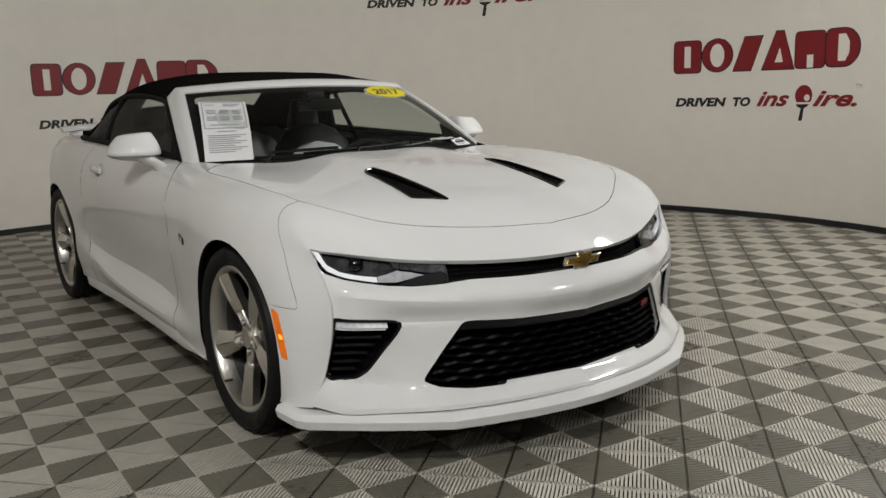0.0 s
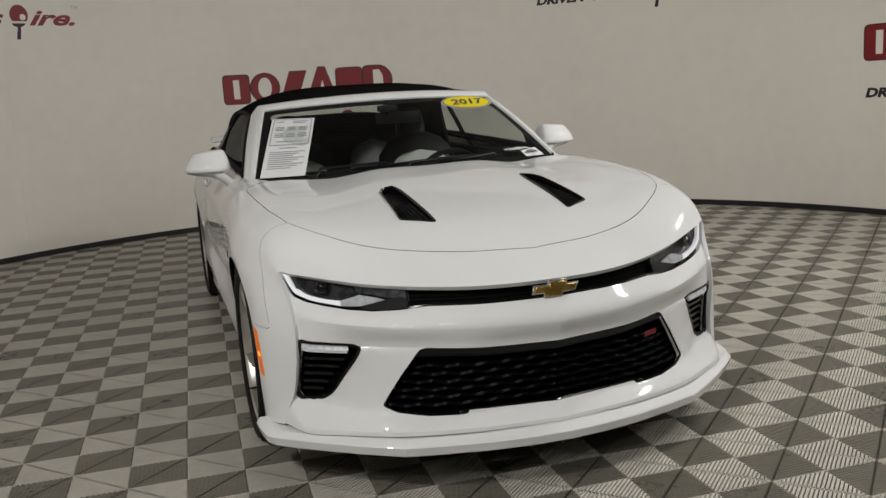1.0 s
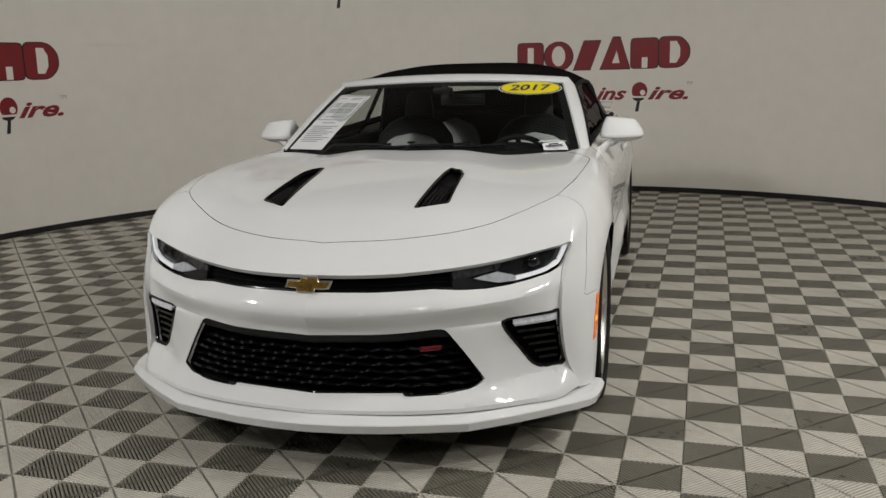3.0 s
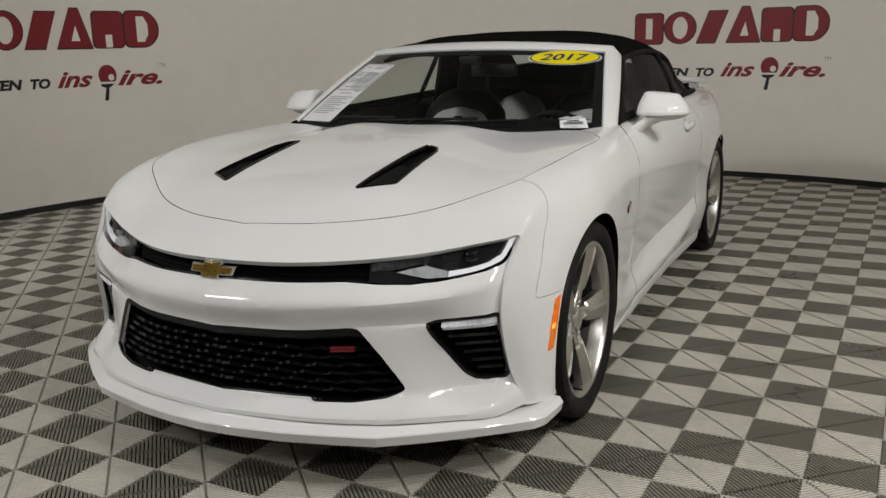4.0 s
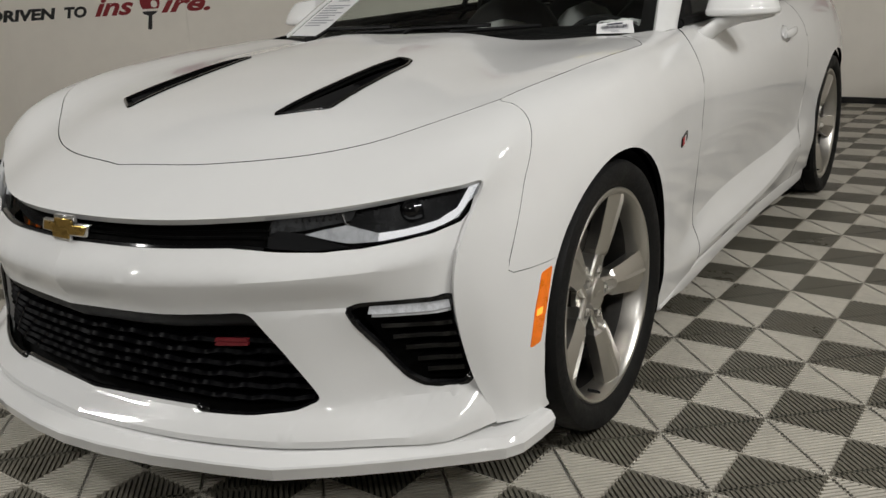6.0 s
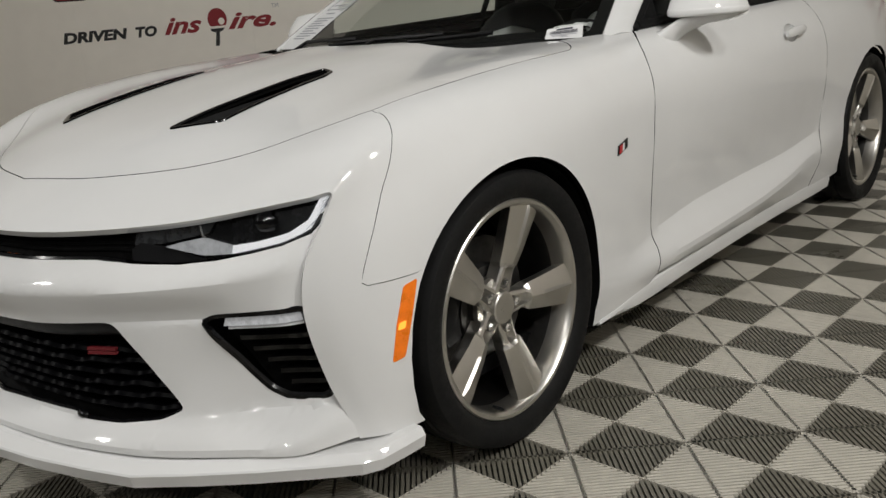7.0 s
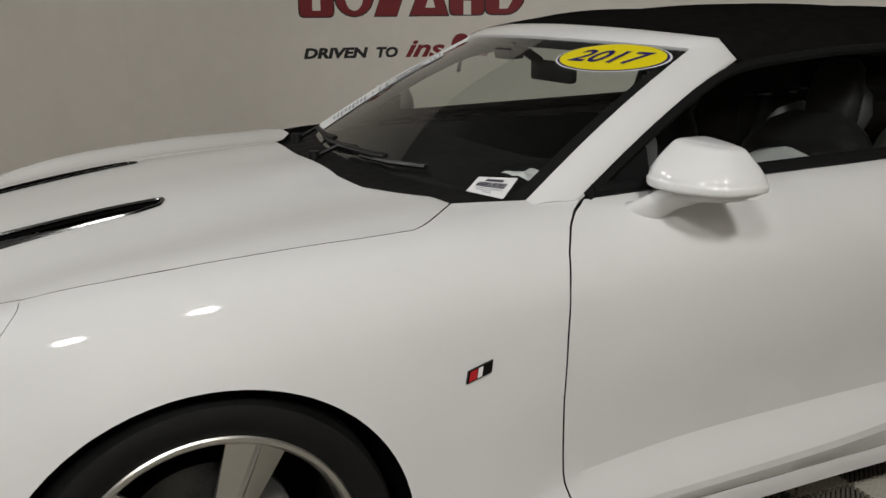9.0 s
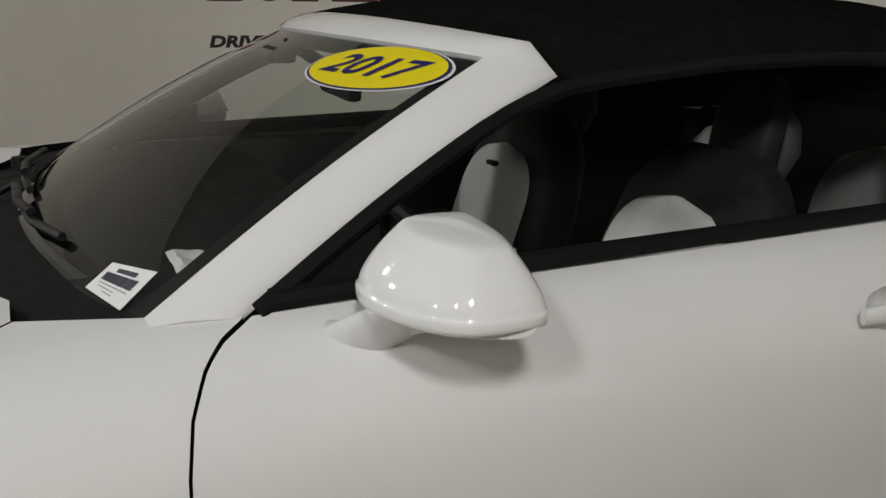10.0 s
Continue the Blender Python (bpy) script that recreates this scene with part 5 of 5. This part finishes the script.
    lathe(bm, [(0.272, 0.098), (0.2735, 0.109), (0.270, 0.112), (0.262, 0.111), (0.2575, 0.106), (0.2525, 0.094), (0.248, 0.052), (0.262, 0.056)], 96, closed=True)
    bmesh.ops.recalc_face_normals(bm, faces=bm.faces[:])
    return mesh_of("rim", bm, M["alloy"], 30)


def spoke_mesh():
    """One spoke along +y, seen from +x: two rails round a nut pocket by the hub, then a faceted blade that widens to the rim."""
    bm = bmesh.new()
    rings = []
    for r, half, x, dip, mid in ((0.034, 0.030, 0.066, 0.016, 0.62), (0.052, 0.029, 0.068, 0.022, 0.66), (0.078, 0.0255, 0.071, 0.024, 0.62), (0.098, 0.0255, 0.074, 0.022, 0.56), (0.103, 0.0300, 0.078, 0.004, 0.40),
                                (0.109, 0.0355, 0.082, 0.0, 0.22), (0.150, 0.0415, 0.090, -0.0045, 0.17), (0.20, 0.049, 0.097, -0.006, 0.14), (0.242, 0.055, 0.103, -0.006, 0.11), (0.258, 0.059, 0.104, -0.002, 0.1)):
        drop = 0.013 if r > 0.1 else 0.009
        rings.append([(x - 0.046, r, -half * 0.86), (x - drop, r, -half), (x - 0.003, r, -half * (mid + 0.30)), (x, r, -half * mid), (x - dip, r, -half * max(0.02, mid - 0.16)), (x - dip, r, half * max(0.02, mid - 0.16)),
                      (x, r, half * mid), (x - 0.003, r, half * (mid + 0.30)), (x - drop, r, half), (x - 0.046, r, half * 0.86)])
    loft(bm, rings)
    return mesh_of("spoke", bm, M["alloy"], 14)


def hub_mesh():
    bm = bmesh.new()
    lathe(bm, [(0.001, 0.079), (0.037, 0.078), (0.0405, 0.075), (0.042, 0.064), (0.046, 0.050), (0.070, 0.047), (0.072, 0.034), (0.073, 0.01), (0.0, 0.01)], 48)
    bmesh.ops.recalc_face_normals(bm, faces=bm.faces[:])
    for f in bm.faces:
        c = f.calc_center_median()
        f.material_index = int(math.hypot(c.y, c.z) > 0.071)
    return mesh_of("hub", bm, [M["alloy"], M["alloy_shaded"]], 30)


def nut_mesh():
    bm = bmesh.new()
    lathe(bm, [(0.001, 0.076), (0.007, 0.0755), (0.0115, 0.072), (0.0128, 0.066), (0.0128, 0.04)], 6)
    return mesh_of("wheel_nut", bm, M["chrome"], 30)


def disc_mesh():
    bm = bmesh.new()
    lathe(bm, [(0.06, 0.02), (0.10, 0.02), (0.105, 0.0), (0.172, 0.0), (0.173, -0.026), (0.06, -0.026)], 64)
    bmesh.ops.recalc_face_normals(bm, faces=bm.faces[:])
    return mesh_of("brake_disc", bm, M["steel"], 30)


def caliper_mesh():
    bm = bmesh.new()
    rings = []
    for d in range(-32, 33, 8):
        a = radians(d)
        rings.append([(x, r * math.cos(a), r * math.sin(a)) for x, r in ((0.035, 0.125), (0.042, 0.15), (0.035, 0.180), (-0.045, 0.185), (-0.05, 0.13))])
    loft(bm, rings)
    return mesh_of("caliper", bm, M["black"], 30)


def wheel_meshes():
    return tyre_mesh(), lip_mesh(), spoke_mesh(), hub_mesh(), nut_mesh(), disc_mesh(), caliper_mesh()


WHEEL = wheel_meshes()
BARREL = barrel_mesh()


def hub_emblem():
    bm = bmesh.new()
    plate(bm, [(-0.019, -0.003), (-0.009, -0.003), (-0.0085, -0.007), (0.006, -0.007), (0.0065, -0.0035), (0.017, -0.0035), (0.019, 0.003), (0.009, 0.003), (0.0085, 0.007), (-0.006, 0.007), (-0.0065, 0.0035), (-0.017, 0.0035)], lambda u, v, w: Vector((0.0785 + w, u, v)), 0.0015)
    return mesh_of("hub_emblem", bm, M["alloy"], 30)


EMBLEM = hub_emblem()


def wheel(x, y, turn, sx, caliper):
    tyre, rim, spoke, hub, nut, disc, cal = WHEEL
    w = empty("wheel")
    w.parent = car
    w["label"] = "ridged five-spoke silver alloy wheel with a low black tyre"
    flip = Matrix.Rotation(radians(180), 4, "Z") if sx < 0 else Matrix()
    w.matrix_basis = ORIGIN @ Matrix.Translation((x, y, 0.346)) @ flip

    def hang(name, me, m=None):
        o = new(name, me)
        o.parent = w
        if m is not None:
            o.matrix_basis = m
    hang("tyre", tyre)
    hang("rim", rim)
    hang("barrel", BARREL)
    hang("hub", hub)
    hang("hub_emblem", EMBLEM)
    for k in range(5):
        m = Matrix.Rotation(radians(turn + 72 * k), 4, "X")
        hang("spoke", spoke, m)
        hang("wheel_nut", nut, Matrix.Rotation(radians(turn + 72 * k), 4, "X") @ Matrix.Translation((0, 0.060, 0)))
    hang("brake_disc", disc)
    hang("caliper", cal, Matrix.Rotation(radians(caliper), 4, "X"))
    valve = bmesh.new()
    lathe(valve, [(0.001, 0.118), (0.003, 0.118), (0.004, 0.108), (0.004, 0.085)], 8, Matrix.Translation((0, 0, 0)))
    hang("valve", mesh_of("valve", valve, M["black"]), Matrix.Rotation(radians(turn + 36 + 144), 4, "X") @ Matrix.Translation((0, 0.243, 0)))


wheel(0.793, 0.003, 70, 1, 165)
wheel(-0.793, 0.003, 54, -1, 15)
wheel(0.786, 2.811, 60, 1, 20)
wheel(-0.786, 2.811, 40, -1, 160)

# ---- inside the car ----
def dash():
    bm = bmesh.new()
    rings = []
    for k in range(21):
        x = -0.70 + 1.40 * k / 20
        u = x / 0.70
        hump = 0.022 * math.exp(-((x - 0.37) / 0.17) ** 2)
        y0 = 0.64 + 0.10 * u * u
        rings.append([(x, y0, 0.925), (x, y0 + 0.17, 0.945 + hump * 0.6), (x, 1.08, 0.925 + hump), (x, 1.16, 0.885 + hump), (x, 1.17, 0.80), (x, 1.10, 0.65), (x, 1.0, 0.45), (x, 0.62, 0.45)])
    loft(bm, rings)
    return bm


bodypart("dashboard", dash(), M["dash"], None, "black dashboard")


def block(*args):
    bm = bmesh.new()
    box(bm, *args)
    return bm


bodypart("cabin_floor", block(-0.76, 0.76, 0.46, 2.75, 0.20, 0.24), M["leather"], None, "black cabin carpet")
bodypair("door_lining", lambda: block(0.715, 0.765, 0.80, 2.60, 0.24, 0.935, 0.01), M["leather"], None, "black door lining")
bodypart("rear_bulkhead", block(-0.715, 0.715, 2.60, 2.66, 0.24, 0.98), M["leather"], None, "black bulkhead behind the bench")
bodypart("console", block(-0.10, 0.10, 1.0, 2.1, 0.24, 0.62, 0.03), M["leather"], None, "black centre console")


def lining():
    bm = bmesh.new()
    rows = [[canvas(-0.97 + 1.94 * k / 16, y) - Vector((0, 0, 0.03)) for k in range(17)] for y in np.linspace(1.25, 2.85, 16)]
    loft(bm, rows, closed=False, caps=False)
    rear_hole(bm)
    return bm


bodypart("roof_hem", block(-0.69, 0.69, 2.925, 2.985, 0.90, 1.028, 0.006), M["canvas"], None, "black hem of the canvas roof")
bodypart("roof_lining", lining(), M["canvas"], None, "dark roof lining")


def quarter_blocker(y0=2.10):
    """A dark panel added behind the rear side window to block the bright wall beyond."""
    bm = bmesh.new()
    rings = []
    for y in np.linspace(y0, 2.66, 14):
        lo, hi = Vector((0.735, y, 0.60)), upper(y) - Vector((0.03, 0, 0.01))
        rings.append([lo, hi, hi - Vector((0.02, 0, 0)), lo - Vector((0.02, 0, 0))])
    loft(bm, rings)
    return bm


bodypart("quarter_blocker", quarter_blocker(), M["canvas"], None, "added dark panel that blocks the view through the rear side window")
bodypart("quarter_blocker", mirrored(quarter_blocker(2.05)), M["canvas"], None, "added dark panel that blocks the view through the rear side window")


def slab(bm, sections):
    """A cushion: sections of (centre, half width, half depth, tilt) from bottom to top."""
    rings = []
    for c, hw, hd, tilt in sections:
        ring = []
        for j in range(20):
            a = 2 * math.pi * j / 20
            p = 2 / 3.2
            x = math.copysign(abs(math.cos(a)) ** p, math.cos(a)) * hw
            d = math.copysign(abs(math.sin(a)) ** p, math.sin(a)) * hd
            ring.append((c[0] + x, c[1] + d * math.cos(tilt), c[2] - d * math.sin(tilt)))
        rings.append(ring)
    loft(bm, rings)
    return bm


def seat(x):
    s = empty("front_seat")
    s.parent = car
    s.matrix_basis = ORIGIN @ Matrix.Translation((x, 1.62, 0.24))
    s["label"] = "black leather seat with pale grey inserts"
    bm = bmesh.new()
    slab(bm, [((0, 0.0, 0.10), 0.24, 0.25, 0), ((0, 0.0, 0.16), 0.26, 0.27, 0), ((0, 0.0, 0.24), 0.25, 0.26, 0), ((0, 0.0, 0.27), 0.21, 0.22, 0)])
    part("seat_cushion", bm, M["leather"], s)
    bm = bmesh.new()
    slab(bm, [((0, 0.15, 0.20), 0.22, 0.06, 0.3), ((0, 0.18, 0.36), 0.262, 0.085, 0.3), ((0, 0.23, 0.55), 0.262, 0.085, 0.3), ((0, 0.27, 0.68), 0.235, 0.078, 0.3), ((0, 0.30, 0.755), 0.17, 0.06, 0.3), ((0, 0.315, 0.79), 0.10, 0.04, 0.3)])
    part("backrest", bm, M["leather"], s, "", 60)
    bm = bmesh.new()
    rings = []
    for t in np.linspace(0, 1, 20):
        z, y = 0.34 + 0.36 * t, 0.066 + 0.118 * t
        w = 0.012 + 0.185 * (1 - max(0.0, (t - 0.55) / 0.45) ** 2.6) ** 0.5
        rings.append([(-w, y + 0.010, z), (-w * 0.6, y - 0.006, z), (0, y - 0.010, z), (w * 0.6, y - 0.006, z), (w, y + 0.010, z), (0, y + 0.06, z)])
    loft(bm, rings)
    insert = part("insert", bm, M["cloth"], s, "pale grey backrest insert", 60)
    bm = bmesh.new()
    tube(bm, [(-0.15, 0.124, 0.50), (-0.08, 0.113, 0.495), (0.0, 0.109, 0.49), (0.08, 0.113, 0.495), (0.15, 0.124, 0.50)], 0.003, 6)
    part("stitch_seam", bm, M["soft_grey"], insert)
    if x < 0:
        bm = bmesh.new()
        box(bm, -0.022, 0.022, 0.140, 0.170, 0.640, 0.652, 0.002)
        part("tag", bm, M["leather"], insert, "small black stitched tag")
    bm = bmesh.new()
    slab(bm, [((0, 0.345, 0.70), 0.06, 0.03, 0.2), ((0, 0.345, 0.74), 0.086, 0.040, 0.2), ((0, 0.362, 0.85), 0.090, 0.038, 0.2), ((0, 0.38, 0.93), 0.075, 0.032, 0.2), ((0, 0.388, 0.95), 0.045, 0.016, 0.2)])
    part("headrest", bm, M["soft_grey"], s, "dark grey headrest", 60)
    bm = bmesh.new()
    slab(bm, [((0, 0.405, 0.735), 0.065, 0.022, 0.2), ((0, 0.420, 0.79), 0.082, 0.034, 0.2), ((0, 0.420, 0.85), 0.076, 0.030, 0.2), ((0, 0.408, 0.885), 0.05, 0.014, 0.2)])
    part("headrest_back", bm, M["mid_grey"], s, "grey back of the headrest", 60)


seat(0.38)
seat(-0.38)


def bench():
    bm = bmesh.new()
    slab(bm, [((0, 2.32, 0.32), 0.56, 0.16, 0), ((0, 2.32, 0.46), 0.58, 0.18, 0), ((0, 2.32, 0.50), 0.50, 0.14, 0)])
    slab(bm, [((0, 2.50, 0.46), 0.56, 0.06, 0.15), ((0, 2.545, 0.75), 0.57, 0.06, 0.15), ((0, 2.57, 0.96), 0.54, 0.05, 0.15), ((0, 2.58, 1.01), 0.46, 0.03, 0.15)])
    return bm


rear_bench = bodypart("rear_bench", bench(), M["leather"], None, "black rear bench", 60)
for x in (-0.27, 0.27):
    bm = bmesh.new()
    rings = []
    for t in np.linspace(0, 1, 12):
        z = 0.56 + 0.43 * t
        w = 0.19 * (1 - max(0.0, (t - 0.55) / 0.45) ** 2.4) ** 0.5 + 0.004
        y = 2.435 + 0.085 * t
        rings.append([(x - w, y + 0.02, z), (x - w * 0.8, y - 0.004, z), (x, y - 0.010, z), (x + w * 0.8, y - 0.004, z), (x + w, y + 0.02, z), (x, y + 0.06, z)])
    loft(bm, rings)
    bodypart("bench_insert", bm, M["cloth"], rear_bench, "pale grey bench insert", 60)


def steering():
    bm = bmesh.new()
    m = Matrix.Translation((0.375, 1.27, 0.81)) @ Matrix.Rotation(radians(-62), 4, "X")
    ring = [m @ Vector((0.18 * math.cos(a), 0.175 * math.sin(a), 0)) for a in (2 * math.pi * k / 40 for k in range(40))]
    tube(bm, ring, 0.015, 8, closed=True)
    for d in (0, 180, 270):
        a = radians(d)
        tube(bm, [m @ Vector((0.05 * math.cos(a), 0.05 * math.sin(a), 0.0)), m @ Vector((0.17 * math.cos(a), 0.165 * math.sin(a), 0.0))], 0.014, 6)
    bmesh.ops.create_uvsphere(bm, u_segments=16, v_segments=8, radius=0.065, matrix=m @ Matrix.Diagonal((1.1, 1.0, 0.45, 1)))
    return bm


bodypart("steering_wheel", steering(), M["leather"], None, "black leather steering wheel")


def inner_mirror():
    bm = bmesh.new()
    box(bm, -0.10, 0.14, 1.165, 1.195, 1.135, 1.195, 0.012, Matrix.Rotation(radians(-3), 4, "Z"))
    tube(bm, [(0.02, 1.17, 1.19), (0.01, 1.12, 1.225), (0.0, 1.085, 1.235)], 0.014, 8)
    box(bm, -0.05, 0.05, 1.05, 1.10, 1.20, 1.232, 0.01)
    return bm


bodypart("inner_mirror", inner_mirror(), M["black"], None, "black rear-view mirror")


def visors():
    bm = bmesh.new()
    for x in (-0.33, 0.33):
        box(bm, x - 0.17, x + 0.17, 1.25, 1.40, 1.245, 1.26, 0.006)
    return bm


bodypart("sun_visor", visors(), M["leather"], None, "folded dark sun visors")

# ---- papers on the windscreen ----
def sticker(outline, w, mat, name, parent=None, label=""):
    bm = bmesh.new()
    plate(bm, outline, lambda u, v, d: on_screen(u, v, w + d), 0.0006)
    return part(name, bm, mat, parent, label)


# window sheet: behind the glass on the passenger's side
def paper_place(a, b):
    """From the sheet's own coordinates (across, up; 0 to 1) to the windscreen."""
    low = (-0.968 + (0.968 - 0.705) * a, 0.032 + 0.008 * a)
    high = (-0.925 + (0.925 - 0.605) * a, 0.832 - 0.05 * a)
    return low[0] + (high[0] - low[0]) * b, low[1] + (high[1] - low[1]) * b


def paper_poly(a0, a1, b0, b1):
    return [paper_place(a, b) for a, b in fine([(a0, b0), (a1, b0), (a1, b1), (a0, b1)], 0.125)]


sheet_ob = tagged(sticker(paper_poly(0, 1, 0, 1), 0.0025, M["paper"], "window_sheet"), "white printed price sheet on the windscreen", "paper sheet")
for k, (a0, a1, b0, b1) in enumerate(((0.05, 0.95, 0.985, 0.975), (0.05, 0.95, 0.50, 0.51), (0.05, 0.07, 0.51, 0.975), (0.93, 0.95, 0.51, 0.975))):
    sticker(paper_poly(a0, a1, min(b0, b1), max(b0, b1)), 0.0034, M["ink"], "printed_frame", sheet_ob)
rows = [(0.12, 0.32, 0.925), (0.5, 0.86, 0.935), (0.5, 0.80, 0.905)] + [(a, a + 0.2, b) for a in (0.13, 0.40, 0.67) for b in (0.82, 0.79, 0.76, 0.70, 0.67, 0.64)] + [(0.2, 0.8, 0.555), (0.3, 0.7, 0.445)] + [(0.1, 0.9 - 0.13 * (k % 3), 0.38 - 0.032 * k) for k in range(9)]
for a0, a1, b in rows:
    sticker(paper_poly(a0, a1, b, b + 0.012), 0.0034, M["ink"], "text_line", sheet_ob)

# yellow year oval
def oval(s, n=36):
    return [(0.728 + 0.255 * s * math.cos(a), 0.884 + 0.112 * s * math.sin(a) + 0.02 * s * math.cos(a)) for a in (2 * math.pi * k / n for k in range(n))]


year = tagged(sticker(oval(1.0), 0.003, M["white"], "year_sticker"), "yellow oval year sticker on the windscreen", "sticker")
sticker(oval(0.965), 0.0040, M["navy"], "dark_ring", year)
sticker(oval(0.925), 0.0050, M["yellow"], "yellow_field", year)
bm, x0, x1 = letters("2017", 0.1, 0.25, 0.0016)
ys = [v.co.y for v in bm.verts]
y0, y1 = min(ys), max(ys)
for v in bm.verts:
    v.co = on_screen(0.556 + 0.345 * (v.co.x - x0) / (x1 - x0), 0.823 + 0.098 * (v.co.y - y0) / (y1 - y0) + 0.026 * (v.co.x - x0) / (x1 - x0), 0.0062)
part("year_number", bm, M["navy"], year)

# stock tag with a bar code
def tag_place(a, b):
    q = [(0.783, 0.026), (0.930, 0.020), (0.912, 0.128), (0.775, 0.102)]
    lo = (q[0][0] + (q[1][0] - q[0][0]) * a, q[0][1] + (q[1][1] - q[0][1]) * a)
    hi = (q[3][0] + (q[2][0] - q[3][0]) * a, q[3][1] + (q[2][1] - q[3][1]) * a)
    return lo[0] + (hi[0] - lo[0]) * b, lo[1] + (hi[1] - lo[1]) * b


def tag_poly(a0, a1, b0, b1):
    return [tag_place(a, b) for a, b in ((a0, b0), (a1, b0), (a1, b1), (a0, b1))]


tag = tagged(sticker(tag_poly(0, 1, 0, 1), 0.0025, M["paper"], "stock_tag"), "small white bar-code tag on the windscreen", "tag")
sticker(tag_poly(0.28, 0.72, 0.74, 0.86), 0.0034, M["ink_dark"], "number_bar", tag)
rnd = random.Random(4)
a = 0.12
while a < 0.86:
    w = rnd.choice((0.008, 0.014, 0.02))
    sticker(tag_poly(a, a + w, 0.42, 0.68), 0.0034, M["ink_dark"], "code_bar", tag)
    a += w + rnd.choice((0.010, 0.016))
for b, a0, a1 in ((0.32, 0.15, 0.85), (0.22, 0.2, 0.6), (0.13, 0.4, 0.62)):
    sticker(tag_poly(a0, a1, b, b + 0.03), 0.0034, M["ink"], "text_line", tag)

# crumpled pale wrapper on the dashboard by the tag
bm = bmesh.new()
bmesh.ops.create_grid(bm, x_segments=10, y_segments=8, size=0.5)
for v in bm.verts:
    f = noise.noise(Vector((v.co.x * 4, v.co.y * 4, 3.1)))
    v.co = Vector((0.605 + v.co.x * 0.13, 0.81 + v.co.y * 0.09, 0.972 + 0.014 * f + 0.012 * (0.25 - v.co.x ** 2)))
wrapper = part("paper_wrapper", bm, M["paper"])
tagged(wrapper, "crumpled pale paper wrapper on the dashboard", "paper")

# ---- floor: ribbed click tiles ----
PITCH, TURN, TILE0 = 0.2846, 42.4, Vector((1.0586, 0.4039, 0.0))
floor = tagged(empty("floor"), "two-tone grey ribbed plastic tile floor", "floor", kind="structure")
bm = bmesh.new()
box(bm, -5.2, 5.6, -6.4, 6.4, -0.06, -0.0105)
part("slab", bm, M["sub"], floor, "dark slab under the tiles")
RIBS = 22


def ribs():
    """All ribs of one tile, as quads: corners and whether dark."""
    half, p, quads = PITCH / 2 - 0.0006, (PITCH - 0.0012) / RIBS, []
    for k in range(RIBS):
        c = -half + (k + 0.5) * p
        w = p * 0.31
        reach = abs(c) + 0.0035
        if half - reach < 0.004:
            continue
        for sgn in (-1, 1):
            a, b = sgn * reach, sgn * half
            quads.append((((c - w, a), (c + w, a), (c + w, b), (c - w, b)), 1))
            quads.append((((a, c - w), (a, c + w), (b, c + w), (b, c - w)), 0))
    e = 0.0042
    for s in (-1, 1):
        quads.append((((-half, s * half), (half, s * half), (half - e, s * (half - e)), (-half + e, s * (half - e))), 1))
        quads.append((((s * half, -half), (s * half, half), (s * (half - e), half - e), (s * (half - e), -half + e)), 0))
    d = 0.0026
    for s in (-1, 1):
        quads.append((((-half, -s * half - d), (-half + d, -s * half), (half, s * half + d), (half - d, s * half)), 0))
    return quads


def tile_data(places):
    """Vertices, faces and material numbers of tiles at those grid places."""
    verts, faces, mats = [], [], []
    base = ribs()
    for ox, oy in places:
        for quad, dark in base:
            area = sum(quad[i][0] * quad[(i + 1) % 4][1] - quad[(i + 1) % 4][0] * quad[i][1] for i in range(4))
            q = quad if area > 0 else quad[::-1]
            n = len(verts)
            verts += [(x + ox, y + oy, 0.0) for x, y in q] + [(x + ox, y + oy, -0.0105) for x, y in q]
            faces.append((n, n + 1, n + 2, n + 3))
            mats.append(dark)
            for i in range(4):
                faces.append((n + i, n + 4 + i, n + 4 + (i + 1) % 4, n + (i + 1) % 4))
                mats.append(dark)
    return verts, faces, mats


def tile_mesh(name, places):
    verts, faces, mats = tile_data(places)
    me = bpy.data.meshes.new(name)
    me.from_pydata(verts, [], faces)
    me.materials.append(M["tile_light"])
    me.materials.append(M["tile_dark"])
    me.polygons.foreach_set("material_index", mats)
    me.update()
    return me


GRIDM = Matrix.Translation(TILE0) @ Matrix.Rotation(radians(TURN), 4, "Z")
near, rest = [], []
for i in range(-32, 33):
    for j in range(-32, 33):
        p = GRIDM @ Vector(((i + 0.5) * PITCH, (j + 0.5) * PITCH, 0))
        in_round = (p - CENTRE).length < RADIUS + 0.14
        in_hall = west - 0.16 < p.x < east + 0.16 and back - 0.16 < p.y < 1.0
        if in_round or in_hall:
            (near if (p - Vector((0.75, -0.35, 0))).length < 2.66 else rest).append((i, j))
near.sort(key=lambda ij: (GRIDM @ Vector(((ij[0] + 0.5) * PITCH, (ij[1] + 0.5) * PITCH, 0)) - Vector((0.75, -0.35, 0))).length)
near, rest = near[:300], near[300:] + rest
one = tile_mesh("tile", [(0.0, 0.0)])
for i, j in near:
    t = new("tile", one)
    t.parent = floor
    t.matrix_basis = GRIDM @ Matrix.Translation(((i + 0.5) * PITCH, (j + 0.5) * PITCH, 0))
far = new("tile_field", tile_mesh("tile_field", [((i + 0.5) * PITCH, (j + 0.5) * PITCH) for i, j in rest]))
far.parent = floor
far.matrix_basis = GRIDM
tagged(far, "ribbed plastic floor tiles", kind="stuff")
